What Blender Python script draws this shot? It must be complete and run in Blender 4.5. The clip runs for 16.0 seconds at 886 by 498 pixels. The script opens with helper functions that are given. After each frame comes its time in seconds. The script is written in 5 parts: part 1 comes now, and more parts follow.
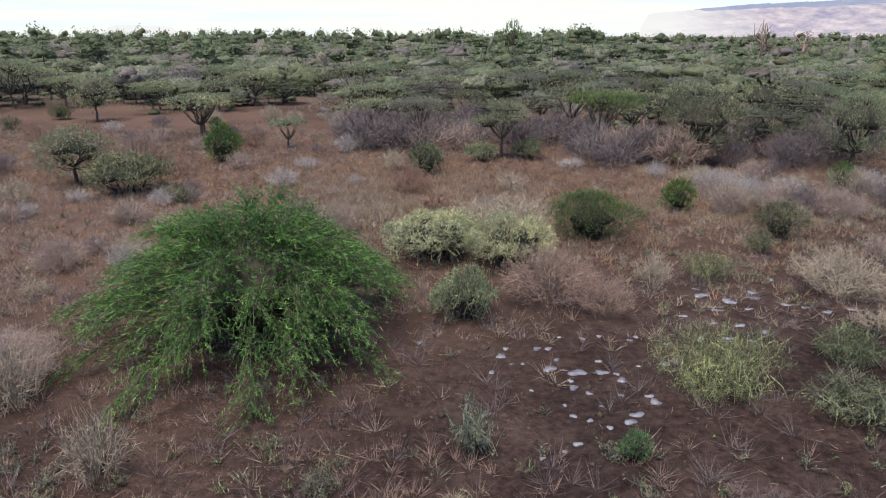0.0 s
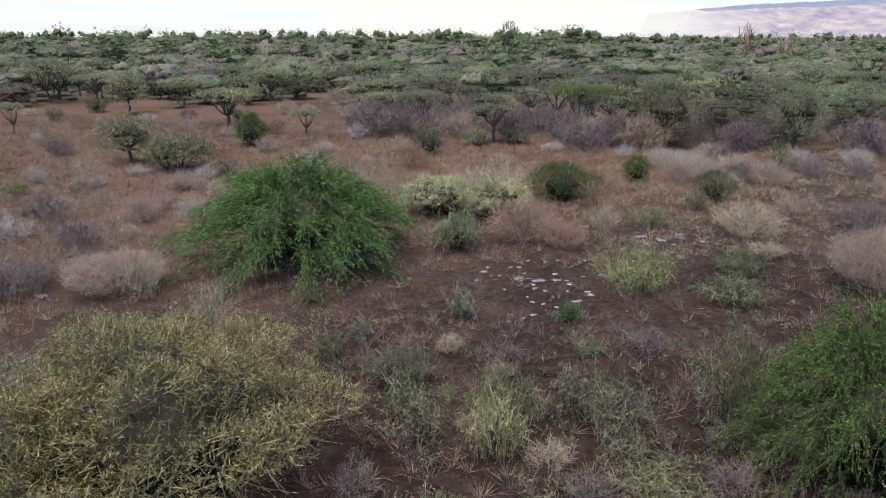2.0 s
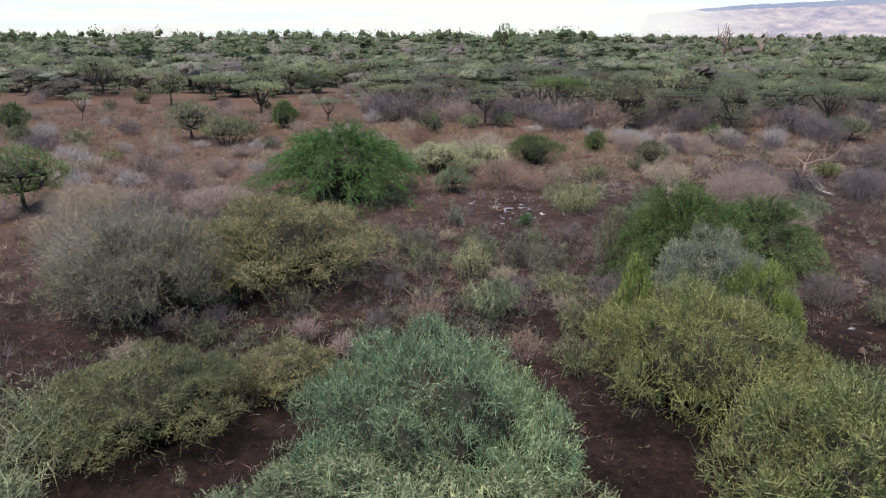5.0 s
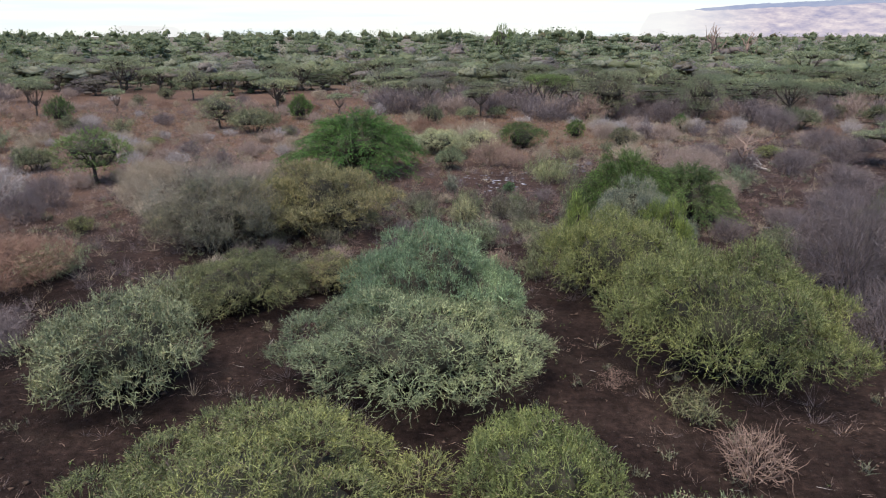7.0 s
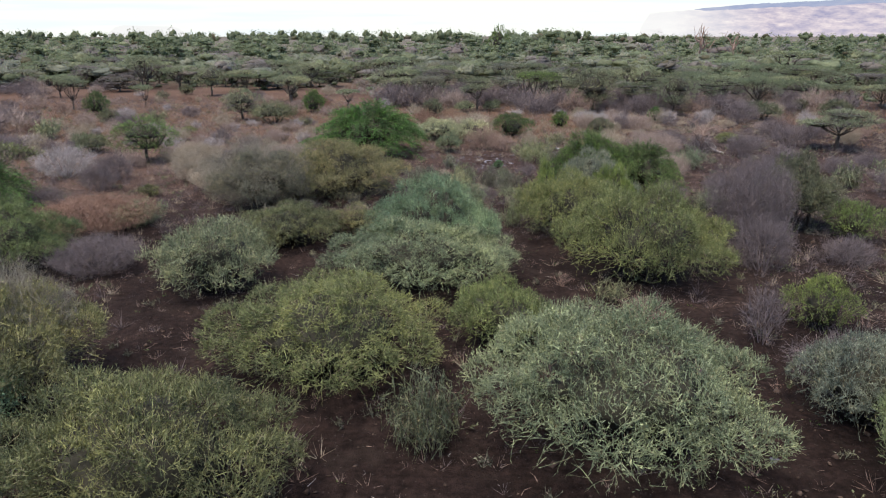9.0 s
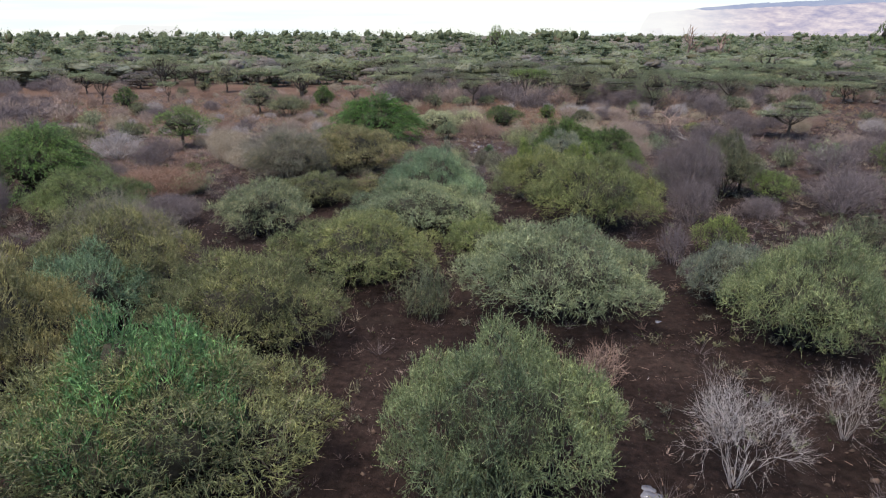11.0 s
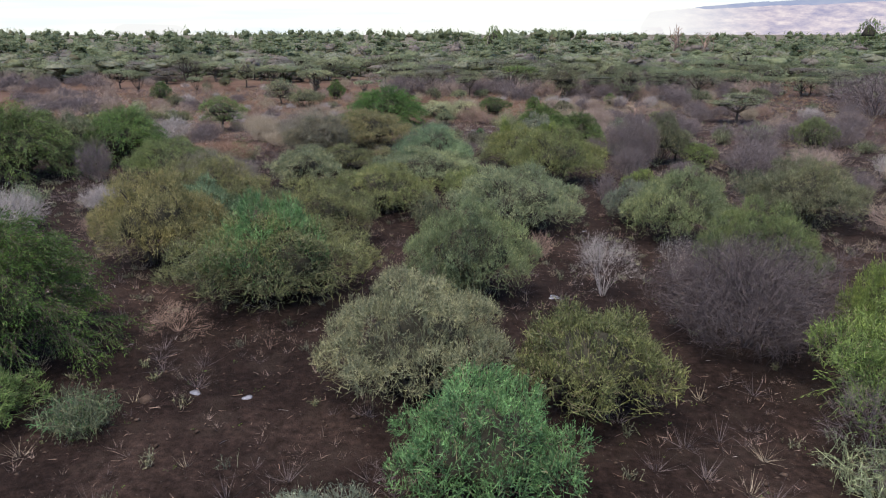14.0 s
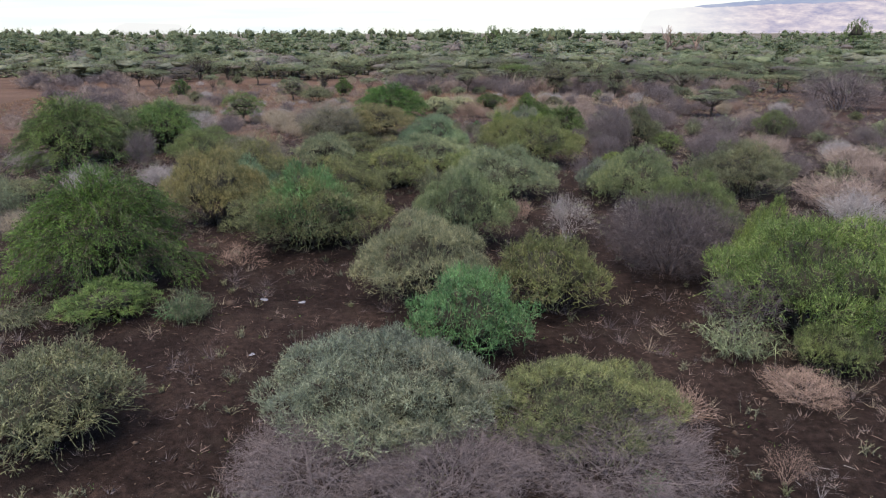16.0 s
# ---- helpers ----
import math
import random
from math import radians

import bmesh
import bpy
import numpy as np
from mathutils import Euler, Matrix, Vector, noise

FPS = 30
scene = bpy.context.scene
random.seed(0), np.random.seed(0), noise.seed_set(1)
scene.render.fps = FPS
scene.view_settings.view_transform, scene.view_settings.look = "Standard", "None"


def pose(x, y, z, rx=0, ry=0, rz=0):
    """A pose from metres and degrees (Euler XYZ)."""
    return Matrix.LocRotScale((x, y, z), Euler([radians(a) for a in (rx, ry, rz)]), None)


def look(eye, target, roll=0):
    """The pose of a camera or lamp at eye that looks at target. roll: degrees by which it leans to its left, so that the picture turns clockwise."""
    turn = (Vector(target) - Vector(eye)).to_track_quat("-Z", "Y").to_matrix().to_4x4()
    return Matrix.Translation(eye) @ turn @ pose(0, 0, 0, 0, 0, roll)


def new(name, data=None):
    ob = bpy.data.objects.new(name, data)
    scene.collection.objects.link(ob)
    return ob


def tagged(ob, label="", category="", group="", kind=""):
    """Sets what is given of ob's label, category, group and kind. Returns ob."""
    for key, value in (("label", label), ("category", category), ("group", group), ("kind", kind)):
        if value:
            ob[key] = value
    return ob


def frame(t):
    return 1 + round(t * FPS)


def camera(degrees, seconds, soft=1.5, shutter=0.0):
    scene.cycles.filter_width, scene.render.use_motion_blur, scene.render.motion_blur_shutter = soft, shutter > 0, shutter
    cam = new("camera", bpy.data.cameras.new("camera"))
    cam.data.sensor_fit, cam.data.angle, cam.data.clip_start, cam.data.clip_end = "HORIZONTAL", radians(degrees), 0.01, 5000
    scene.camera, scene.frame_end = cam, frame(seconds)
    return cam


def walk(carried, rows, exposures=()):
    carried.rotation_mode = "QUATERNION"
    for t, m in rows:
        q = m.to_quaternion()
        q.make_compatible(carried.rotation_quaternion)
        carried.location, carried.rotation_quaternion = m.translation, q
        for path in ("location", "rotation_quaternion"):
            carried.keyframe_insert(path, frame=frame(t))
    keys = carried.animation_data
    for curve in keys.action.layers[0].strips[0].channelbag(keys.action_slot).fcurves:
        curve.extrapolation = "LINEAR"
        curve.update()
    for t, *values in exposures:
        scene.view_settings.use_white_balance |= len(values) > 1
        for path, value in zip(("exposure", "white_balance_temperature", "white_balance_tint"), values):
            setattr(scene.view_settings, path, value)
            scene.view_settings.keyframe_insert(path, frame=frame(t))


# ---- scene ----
cam = camera(65.6, 16.0, soft=1.1)
METRES, EYE, TILT, LEAN, TURN = 80.0, 11.2, -17.3, 0.0, 0.0
ROWS = [
    (0.0, 0.0, 0.0, 0.0, 0.0, 0.0, -0.0),
    (0.5, 0.0005, -0.0276, -0.0085, 0.02, -0.01, 0.03),
    (1.0, 0.0009, -0.0559, -0.0169, 0.02, 0.01, 0.03),
    (1.5, 0.0012, -0.0849, -0.0259, 0.02, 0.01, 0.02),
    (2.0, 0.001, -0.1149, -0.0351, 0.03, 0.02, 0.02),
    (2.5, 0.0008, -0.1453, -0.0441, 0.04, 0.01, 0.02),
    (3.0, 0.0008, -0.1762, -0.0533, 0.05, 0.01, 0.01),
    (3.5, 0.0009, -0.2053, -0.062, 0.05, 0.01, -0.01),
    (4.0, 0.0009, -0.2364, -0.0713, 0.06, 0.01, -0.01),
    (6.5, 0.0042, -0.3898, -0.1163, 0.16, -0.0, -0.01),
    (7.0, 0.0046, -0.4206, -0.1255, 0.19, -0.01, 0.01),
    (7.5, 0.0049, -0.4517, -0.1347, 0.18, -0.0, -0.02),
    (8.0, 0.0049, -0.4827, -0.1436, 0.19, -0.01, -0.02),
    (8.5, 0.0055, -0.5136, -0.1527, 0.2, -0.02, -0.01),
    (9.0, 0.0059, -0.5442, -0.1619, 0.21, -0.02, -0.0),
    (11.5, 0.0099, -0.6959, -0.2058, 0.25, -0.08, -0.02),
    (12.0, 0.0107, -0.7256, -0.2144, 0.27, -0.1, -0.03),
    (12.5, 0.0115, -0.7554, -0.223, 0.28, -0.12, -0.03),
    (13.0, 0.0121, -0.7853, -0.2316, 0.28, -0.13, -0.03),
    (13.5, 0.0125, -0.8149, -0.2402, 0.28, -0.15, -0.02),
    (14.0, 0.0129, -0.8443, -0.2484, 0.3, -0.16, -0.02),
    (14.5, 0.0133, -0.8736, -0.2567, 0.31, -0.19, -0.0),
    (15.0, 0.0135, -0.9025, -0.2645, 0.33, -0.22, 0.01),
    (15.5, 0.0138, -0.9313, -0.2721, 0.34, -0.24, 0.02),
    (16.0, 0.0143, -0.96, -0.2793, 0.36, -0.25, 0.02),
]
walk(cam, [(t, pose(0, 0, EYE, TILT, LEAN, TURN) @ pose(METRES * x, METRES * y, METRES * z, 90 + pitch, roll, yaw)) for t, x, y, z, yaw, pitch, roll in ROWS],
     exposures=[(0.0, 1.3), (4.0, 1.31), (16.0, 1.35)])

# ---- sky and sun: a bright hazy overcast ----
SUN_ELEV, SUN_ROT = 70.0, 215.0
world = bpy.data.worlds.new("world")
scene.world = world
world.use_nodes = True
wn = world.node_tree.nodes
wn.clear()
sky = wn.new("ShaderNodeTexSky")
sky.sky_type = 'NISHITA'
sky.sun_disc = False
sky.sun_elevation, sky.sun_rotation = radians(SUN_ELEV), radians(SUN_ROT)
sky.air_density, sky.dust_density, sky.ozone_density = 1.0, 0.3, 1.0
bg = wn.new("ShaderNodeBackground")
bg.inputs["Strength"].default_value = 0.115
wo = wn.new("ShaderNodeOutputWorld")
wl = world.node_tree.links
way = wn.new("ShaderNodeTexCoord")
up = wn.new("ShaderNodeSeparateXYZ")
wl.new(way.outputs["Generated"], up.inputs[0])
veil = wn.new("ShaderNodeMapRange")
veil.interpolation_type = 'SMOOTHSTEP'
veil.inputs["From Min"].default_value, veil.inputs["From Max"].default_value = 0.04, 0.2
veil.inputs["To Min"].default_value, veil.inputs["To Max"].default_value = 1.0, 0.0
wl.new(up.outputs["Z"], veil.inputs[0])
drawn = wn.new("ShaderNodeMapping")
drawn.inputs["Scale"].default_value = (3.0, 3.0, 60.0)
wl.new(way.outputs["Generated"], drawn.inputs["Vector"])
puffs = wn.new("ShaderNodeTexNoise")
puffs.inputs["Scale"].default_value, puffs.inputs["Detail"].default_value = 1.6, 4.0
wl.new(drawn.outputs[0], puffs.inputs["Vector"])
cloud = wn.new("ShaderNodeValToRGB")
cloud.color_ramp.elements[0].position, cloud.color_ramp.elements[0].color = 0.34, (0.88, 0.96, 1.0, 1)
cloud.color_ramp.elements[1].position, cloud.color_ramp.elements[1].color = 0.5, (0.965, 1.0, 0.945, 1)
wl.new(puffs.outputs["Fac"], cloud.inputs[0])
bright = wn.new("ShaderNodeVectorMath")
bright.operation = 'SCALE'
bright.inputs["Scale"].default_value = 3.65
wl.new(cloud.outputs[0], bright.inputs[0])
air = wn.new("ShaderNodeMix")
air.data_type = 'RGBA'
wl.new(veil.outputs[0], air.inputs["Factor"])
wl.new(sky.outputs[0], air.inputs[6])
wl.new(bright.outputs[0], air.inputs[7])
wl.new(air.outputs[2], bg.inputs[0])
world.node_tree.links.new(bg.outputs[0], wo.inputs[0])
sun_data = bpy.data.lights.new("sun", 'SUN')
sun_data.energy, sun_data.angle, sun_data.color = 3.0, radians(28), (1.0, 0.925, 0.805)
sun_from = Vector((math.sin(radians(SUN_ROT)) * math.cos(radians(SUN_ELEV)), math.cos(radians(SUN_ROT)) * math.cos(radians(SUN_ELEV)), math.sin(radians(SUN_ELEV))))
new("sun", sun_data).matrix_world = look(sun_from * 100, (0, 0, 0))


# ---- materials ----
def mat_base(name):
    m = bpy.data.materials.new(name)
    m.use_nodes = True
    nt = m.node_tree
    nt.nodes.clear()
    return m, nt.nodes, nt.links


def noise_tex(nodes, links, scale, detail=4.0, rough=0.6, coord=None):
    n = nodes.new("ShaderNodeTexNoise")
    n.inputs["Scale"].default_value, n.inputs["Detail"].default_value, n.inputs["Roughness"].default_value = scale, detail, rough
    if coord is not None:
        links.new(coord, n.inputs["Vector"])
    return n.outputs["Fac"]


def ramp(nodes, links, fac, stops):
    r = nodes.new("ShaderNodeValToRGB")
    el = r.color_ramp.elements
    while len(el) < len(stops):
        el.new(0.5)
    for e, (p, c) in zip(el, stops):
        e.position, e.color = p, (*c, 1)
    links.new(fac, r.inputs[0])
    return r.outputs["Color"]


def mixed(nodes, links, fac, a, b, mode='MIX'):
    m = nodes.new("ShaderNodeMix")
    m.data_type, m.blend_type = 'RGBA', mode
    for sock, v in ((m.inputs["Factor"], fac), (m.inputs[6], a), (m.inputs[7], b)):
        if hasattr(v, "links"):
            links.new(v, sock)
        elif isinstance(v, tuple):
            sock.default_value = (*v, 1)
        else:
            sock.default_value = v
    return m.outputs[2]


def foliage_mat(name, colour, second, dry=(0.12, 0.10, 0.06), thin=0.24, vary=(0.5, 1.75), depth=0.56, relief=0.05, mottle=1.0):
    """Leaves: two shades drifting through the crown, single leaves lighter or darker, a few dry ones."""
    m, nodes, links = mat_base(name)
    geo = nodes.new("ShaderNodeNewGeometry")
    info = nodes.new("ShaderNodeObjectInfo")
    pos = geo.outputs["Position"]
    c = mixed(nodes, links, ramp(nodes, links, noise_tex(nodes, links, 0.9, 3, 0.6, pos), [(0.38, (0, 0, 0)), (0.62, (1, 1, 1))]), colour, second)
    patch = ramp(nodes, links, noise_tex(nodes, links, 0.17, 3, 0.55, pos), [(0.36, (0.66, 0.70, 0.72)), (0.5, (1.0, 1.0, 1.0)), (0.64, (1.34, 1.28, 1.15))])
    c = mixed(nodes, links, mottle, c, patch, 'MULTIPLY')
    tuft = ramp(nodes, links, noise_tex(nodes, links, 2.4, 2, 0.5, pos), [(0.36, (0.62, 0.66, 0.66)), (0.5, (1.0, 1.0, 1.0)), (0.64, (1.36, 1.32, 1.24))])
    c = mixed(nodes, links, mottle, c, tuft, 'MULTIPLY')
    c = mixed(nodes, links, ramp(nodes, links, geo.outputs["Random Per Island"], [(0.92, (0, 0, 0)), (0.96, (1, 1, 1))]), c, dry)
    speck = ramp(nodes, links, noise_tex(nodes, links, 6.5, 4, 0.7, pos), [(0.36, (depth, depth, depth)), (0.5, (0.95, 0.95, 0.95)), (0.64, (1.3, 1.3, 1.27))])
    c = mixed(nodes, links, 1.0, c, speck, 'MULTIPLY')
    hsv = nodes.new("ShaderNodeHueSaturation")
    hsv.inputs["Saturation"].default_value = 0.97
    val = nodes.new("ShaderNodeMapRange")
    val.inputs["To Min"].default_value, val.inputs["To Max"].default_value = vary
    links.new(geo.outputs["Random Per Island"], val.inputs[0])
    hue = nodes.new("ShaderNodeMapRange")
    hue.inputs["To Min"].default_value, hue.inputs["To Max"].default_value = 0.48, 0.52
    links.new(info.outputs["Random"], hue.inputs[0])
    links.new(val.outputs[0], hsv.inputs["Value"])
    links.new(hue.outputs[0], hsv.inputs["Hue"])
    links.new(c, hsv.inputs["Color"])
    p = nodes.new("ShaderNodeBsdfPrincipled")
    p.inputs["Roughness"].default_value = 0.6
    p.inputs["Specular IOR Level"].default_value = 0.3
    links.new(hsv.outputs[0], p.inputs["Base Color"])
    bump = nodes.new("ShaderNodeBump")
    bump.inputs["Strength"].default_value, bump.inputs["Distance"].default_value = 1.0, relief
    links.new(noise_tex(nodes, links, 5.0, 3, 0.7, pos), bump.inputs["Height"])
    links.new(bump.outputs[0], p.inputs["Normal"])
    tr = nodes.new("ShaderNodeBsdfTranslucent")
    links.new(hsv.outputs[0], tr.inputs["Color"])
    mx = nodes.new("ShaderNodeMixShader")
    mx.inputs[0].default_value = thin
    out = nodes.new("ShaderNodeOutputMaterial")
    links.new(p.outputs[0], mx.inputs[1])
    links.new(tr.outputs[0], mx.inputs[2])
    links.new(mx.outputs[0], out.inputs[0])
    return m


def twig_mat(name, colour, second, rough=0.85):
    """Bark and dry stalks: grey to brown, mottled along the wood and from stalk to stalk."""
    m, nodes, links = mat_base(name)
    geo = nodes.new("ShaderNodeNewGeometry")
    c = mixed(nodes, links, geo.outputs["Random Per Island"], colour, second)
    fine = ramp(nodes, links, noise_tex(nodes, links, 14, 5, 0.7, geo.outputs["Position"]), [(0.3, (0.55, 0.52, 0.5)), (0.7, (1.2, 1.2, 1.2))])
    c = mixed(nodes, links, 1.0, c, fine, 'MULTIPLY')
    p = nodes.new("ShaderNodeBsdfPrincipled")
    p.inputs["Roughness"].default_value = rough
    p.inputs["Specular IOR Level"].default_value = 0.2
    links.new(c, p.inputs["Base Color"])
    out = nodes.new("ShaderNodeOutputMaterial")
    links.new(p.outputs[0], out.inputs[0])
    return m


def ground_mat():
    m, nodes, links = mat_base("soil")
    geo = nodes.new("ShaderNodeNewGeometry")
    pos = geo.outputs["Position"]
    soil = ramp(nodes, links, noise_tex(nodes, links, 0.16, 6, 0.65, pos), [(0.3, (0.0195, 0.0122, 0.0112)), (0.5, (0.0345, 0.0216, 0.0194)), (0.68, (0.067, 0.0432, 0.037))])
    crumbs = ramp(nodes, links, noise_tex(nodes, links, 3.5, 8, 0.75, pos), [(0.34, (0.38, 0.37, 0.36)), (0.5, (0.95, 0.95, 0.95)), (0.66, (1.75, 1.7, 1.65))])
    c = mixed(nodes, links, 1.0, soil, crumbs, 'MULTIPLY')
    litter = ramp(nodes, links, noise_tex(nodes, links, 0.5, 7, 0.7, pos), [(0.52, (0, 0, 0)), (0.66, (0.65, 0.65, 0.65))])
    c = mixed(nodes, links, litter, c, (0.060, 0.042, 0.035))
    sep = nodes.new("ShaderNodeSeparateXYZ")
    links.new(pos, sep.inputs[0])
    # soil colour scaled along Y: darker below -8, lighter beyond 16
    soil_tone = nodes.new("ShaderNodeMapRange")
    soil_tone.interpolation_type = 'SMOOTHSTEP'
    soil_tone.inputs["From Min"].default_value, soil_tone.inputs["From Max"].default_value = -8.0, 16.0
    soil_tone.inputs["To Min"].default_value, soil_tone.inputs["To Max"].default_value = 0.47, 0.92
    links.new(sep.outputs["Y"], soil_tone.inputs[0])
    c = mixed(nodes, links, 1.0, c, soil_tone.outputs[0], 'MULTIPLY')
    # the redder, drier ground of the clearing
    slant = nodes.new("ShaderNodeMath")
    slant.operation = 'MULTIPLY_ADD'
    slant.inputs[1].default_value = -0.6
    links.new(sep.outputs["X"], slant.inputs[0])
    links.new(sep.outputs["Y"], slant.inputs[2])
    red = nodes.new("ShaderNodeMapRange")
    red.interpolation_type = 'SMOOTHSTEP'
    red.inputs["From Min"].default_value, red.inputs["From Max"].default_value = 14.0, 42.0
    links.new(slant.outputs[0], red.inputs[0])
    red2 = nodes.new("ShaderNodeMath")
    red2.operation = 'MULTIPLY'
    links.new(red.outputs[0], red2.inputs[0])
    links.new(ramp(nodes, links, noise_tex(nodes, links, 0.07, 4, 0.6, pos), [(0.3, (0.2, 0.2, 0.2)), (0.6, (0.9, 0.9, 0.9))]), red2.inputs[1])
    c = mixed(nodes, links, red2.outputs[0], c, (0.098, 0.06, 0.045))
    # undergrowth of the woodland floor
    low = nodes.new("ShaderNodeMapRange")
    low.interpolation_type = 'SMOOTHSTEP'
    low.inputs["From Min"].default_value, low.inputs["From Max"].default_value = 96.0, 150.0
    links.new(sep.outputs["Y"], low.inputs[0])
    c = mixed(nodes, links, low.outputs[0], c, ramp(nodes, links, noise_tex(nodes, links, 0.12, 6, 0.7, pos), [(0.35, (0.078, 0.066, 0.053)), (0.65, (0.12, 0.1, 0.084))]))
    stone = nodes.new("ShaderNodeTexVoronoi")
    stone.inputs["Scale"].default_value = 5.0
    links.new(pos, stone.inputs["Vector"])
    c = mixed(nodes, links, ramp(nodes, links, stone.outputs["Distance"], [(0.07, (0.5, 0.5, 0.5)), (0.12, (0, 0, 0))]), c, (0.10, 0.085, 0.08))
    p = nodes.new("ShaderNodeBsdfPrincipled")
    p.inputs["Roughness"].default_value = 0.95
    p.inputs["Specular IOR Level"].default_value = 0.06
    links.new(c, p.inputs["Base Color"])
    bump = nodes.new("ShaderNodeBump")
    bump.inputs["Strength"].default_value, bump.inputs["Distance"].default_value = 1.0, 0.2
    links.new(noise_tex(nodes, links, 2.2, 9, 0.7, pos), bump.inputs["Height"])
    links.new(bump.outputs[0], p.inputs["Normal"])
    out = nodes.new("ShaderNodeOutputMaterial")
    links.new(p.outputs[0], out.inputs[0])
    return m


def water_mat():
    m, nodes, links = mat_base("shallow_water")
    geo = nodes.new("ShaderNodeNewGeometry")
    p = nodes.new("ShaderNodeBsdfPrincipled")
    c = ramp(nodes, links, noise_tex(nodes, links, 1.5, 4, 0.6, geo.outputs["Position"]), [(0.35, (0.085, 0.082, 0.10)), (0.65, (0.2, 0.195, 0.225))])
    links.new(c, p.inputs["Base Color"])
    p.inputs["Roughness"].default_value = 0.12
    p.inputs["IOR"].default_value = 1.33
    bump = nodes.new("ShaderNodeBump")
    bump.inputs["Strength"].default_value, bump.inputs["Distance"].default_value = 0.05, 0.005
    links.new(noise_tex(nodes, links, 9, 3, 0.5, geo.outputs["Position"]), bump.inputs["Height"])
    links.new(bump.outputs[0], p.inputs["Normal"])
    out = nodes.new("ShaderNodeOutputMaterial")
    links.new(p.outputs[0], out.inputs[0])
    return m


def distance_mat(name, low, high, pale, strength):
    """A far escarpment as emission: rock bands with daylight and haze painted into their glowing colour."""
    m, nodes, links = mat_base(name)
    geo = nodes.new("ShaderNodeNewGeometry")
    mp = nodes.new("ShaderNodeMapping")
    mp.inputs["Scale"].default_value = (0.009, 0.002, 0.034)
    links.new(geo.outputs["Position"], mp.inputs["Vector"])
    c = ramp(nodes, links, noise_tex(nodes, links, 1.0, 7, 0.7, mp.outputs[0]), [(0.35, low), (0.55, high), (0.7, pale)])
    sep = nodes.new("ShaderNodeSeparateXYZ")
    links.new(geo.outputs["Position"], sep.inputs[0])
    # painted haze: the colour fades to white towards low X
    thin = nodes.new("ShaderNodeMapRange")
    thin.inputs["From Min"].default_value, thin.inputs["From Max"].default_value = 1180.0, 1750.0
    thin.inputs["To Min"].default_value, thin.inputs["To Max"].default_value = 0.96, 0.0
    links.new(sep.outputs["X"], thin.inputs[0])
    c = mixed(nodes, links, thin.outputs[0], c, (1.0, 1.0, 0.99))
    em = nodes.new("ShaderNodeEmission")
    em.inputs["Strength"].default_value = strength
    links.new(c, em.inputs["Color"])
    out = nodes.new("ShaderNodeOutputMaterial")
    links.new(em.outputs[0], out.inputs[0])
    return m


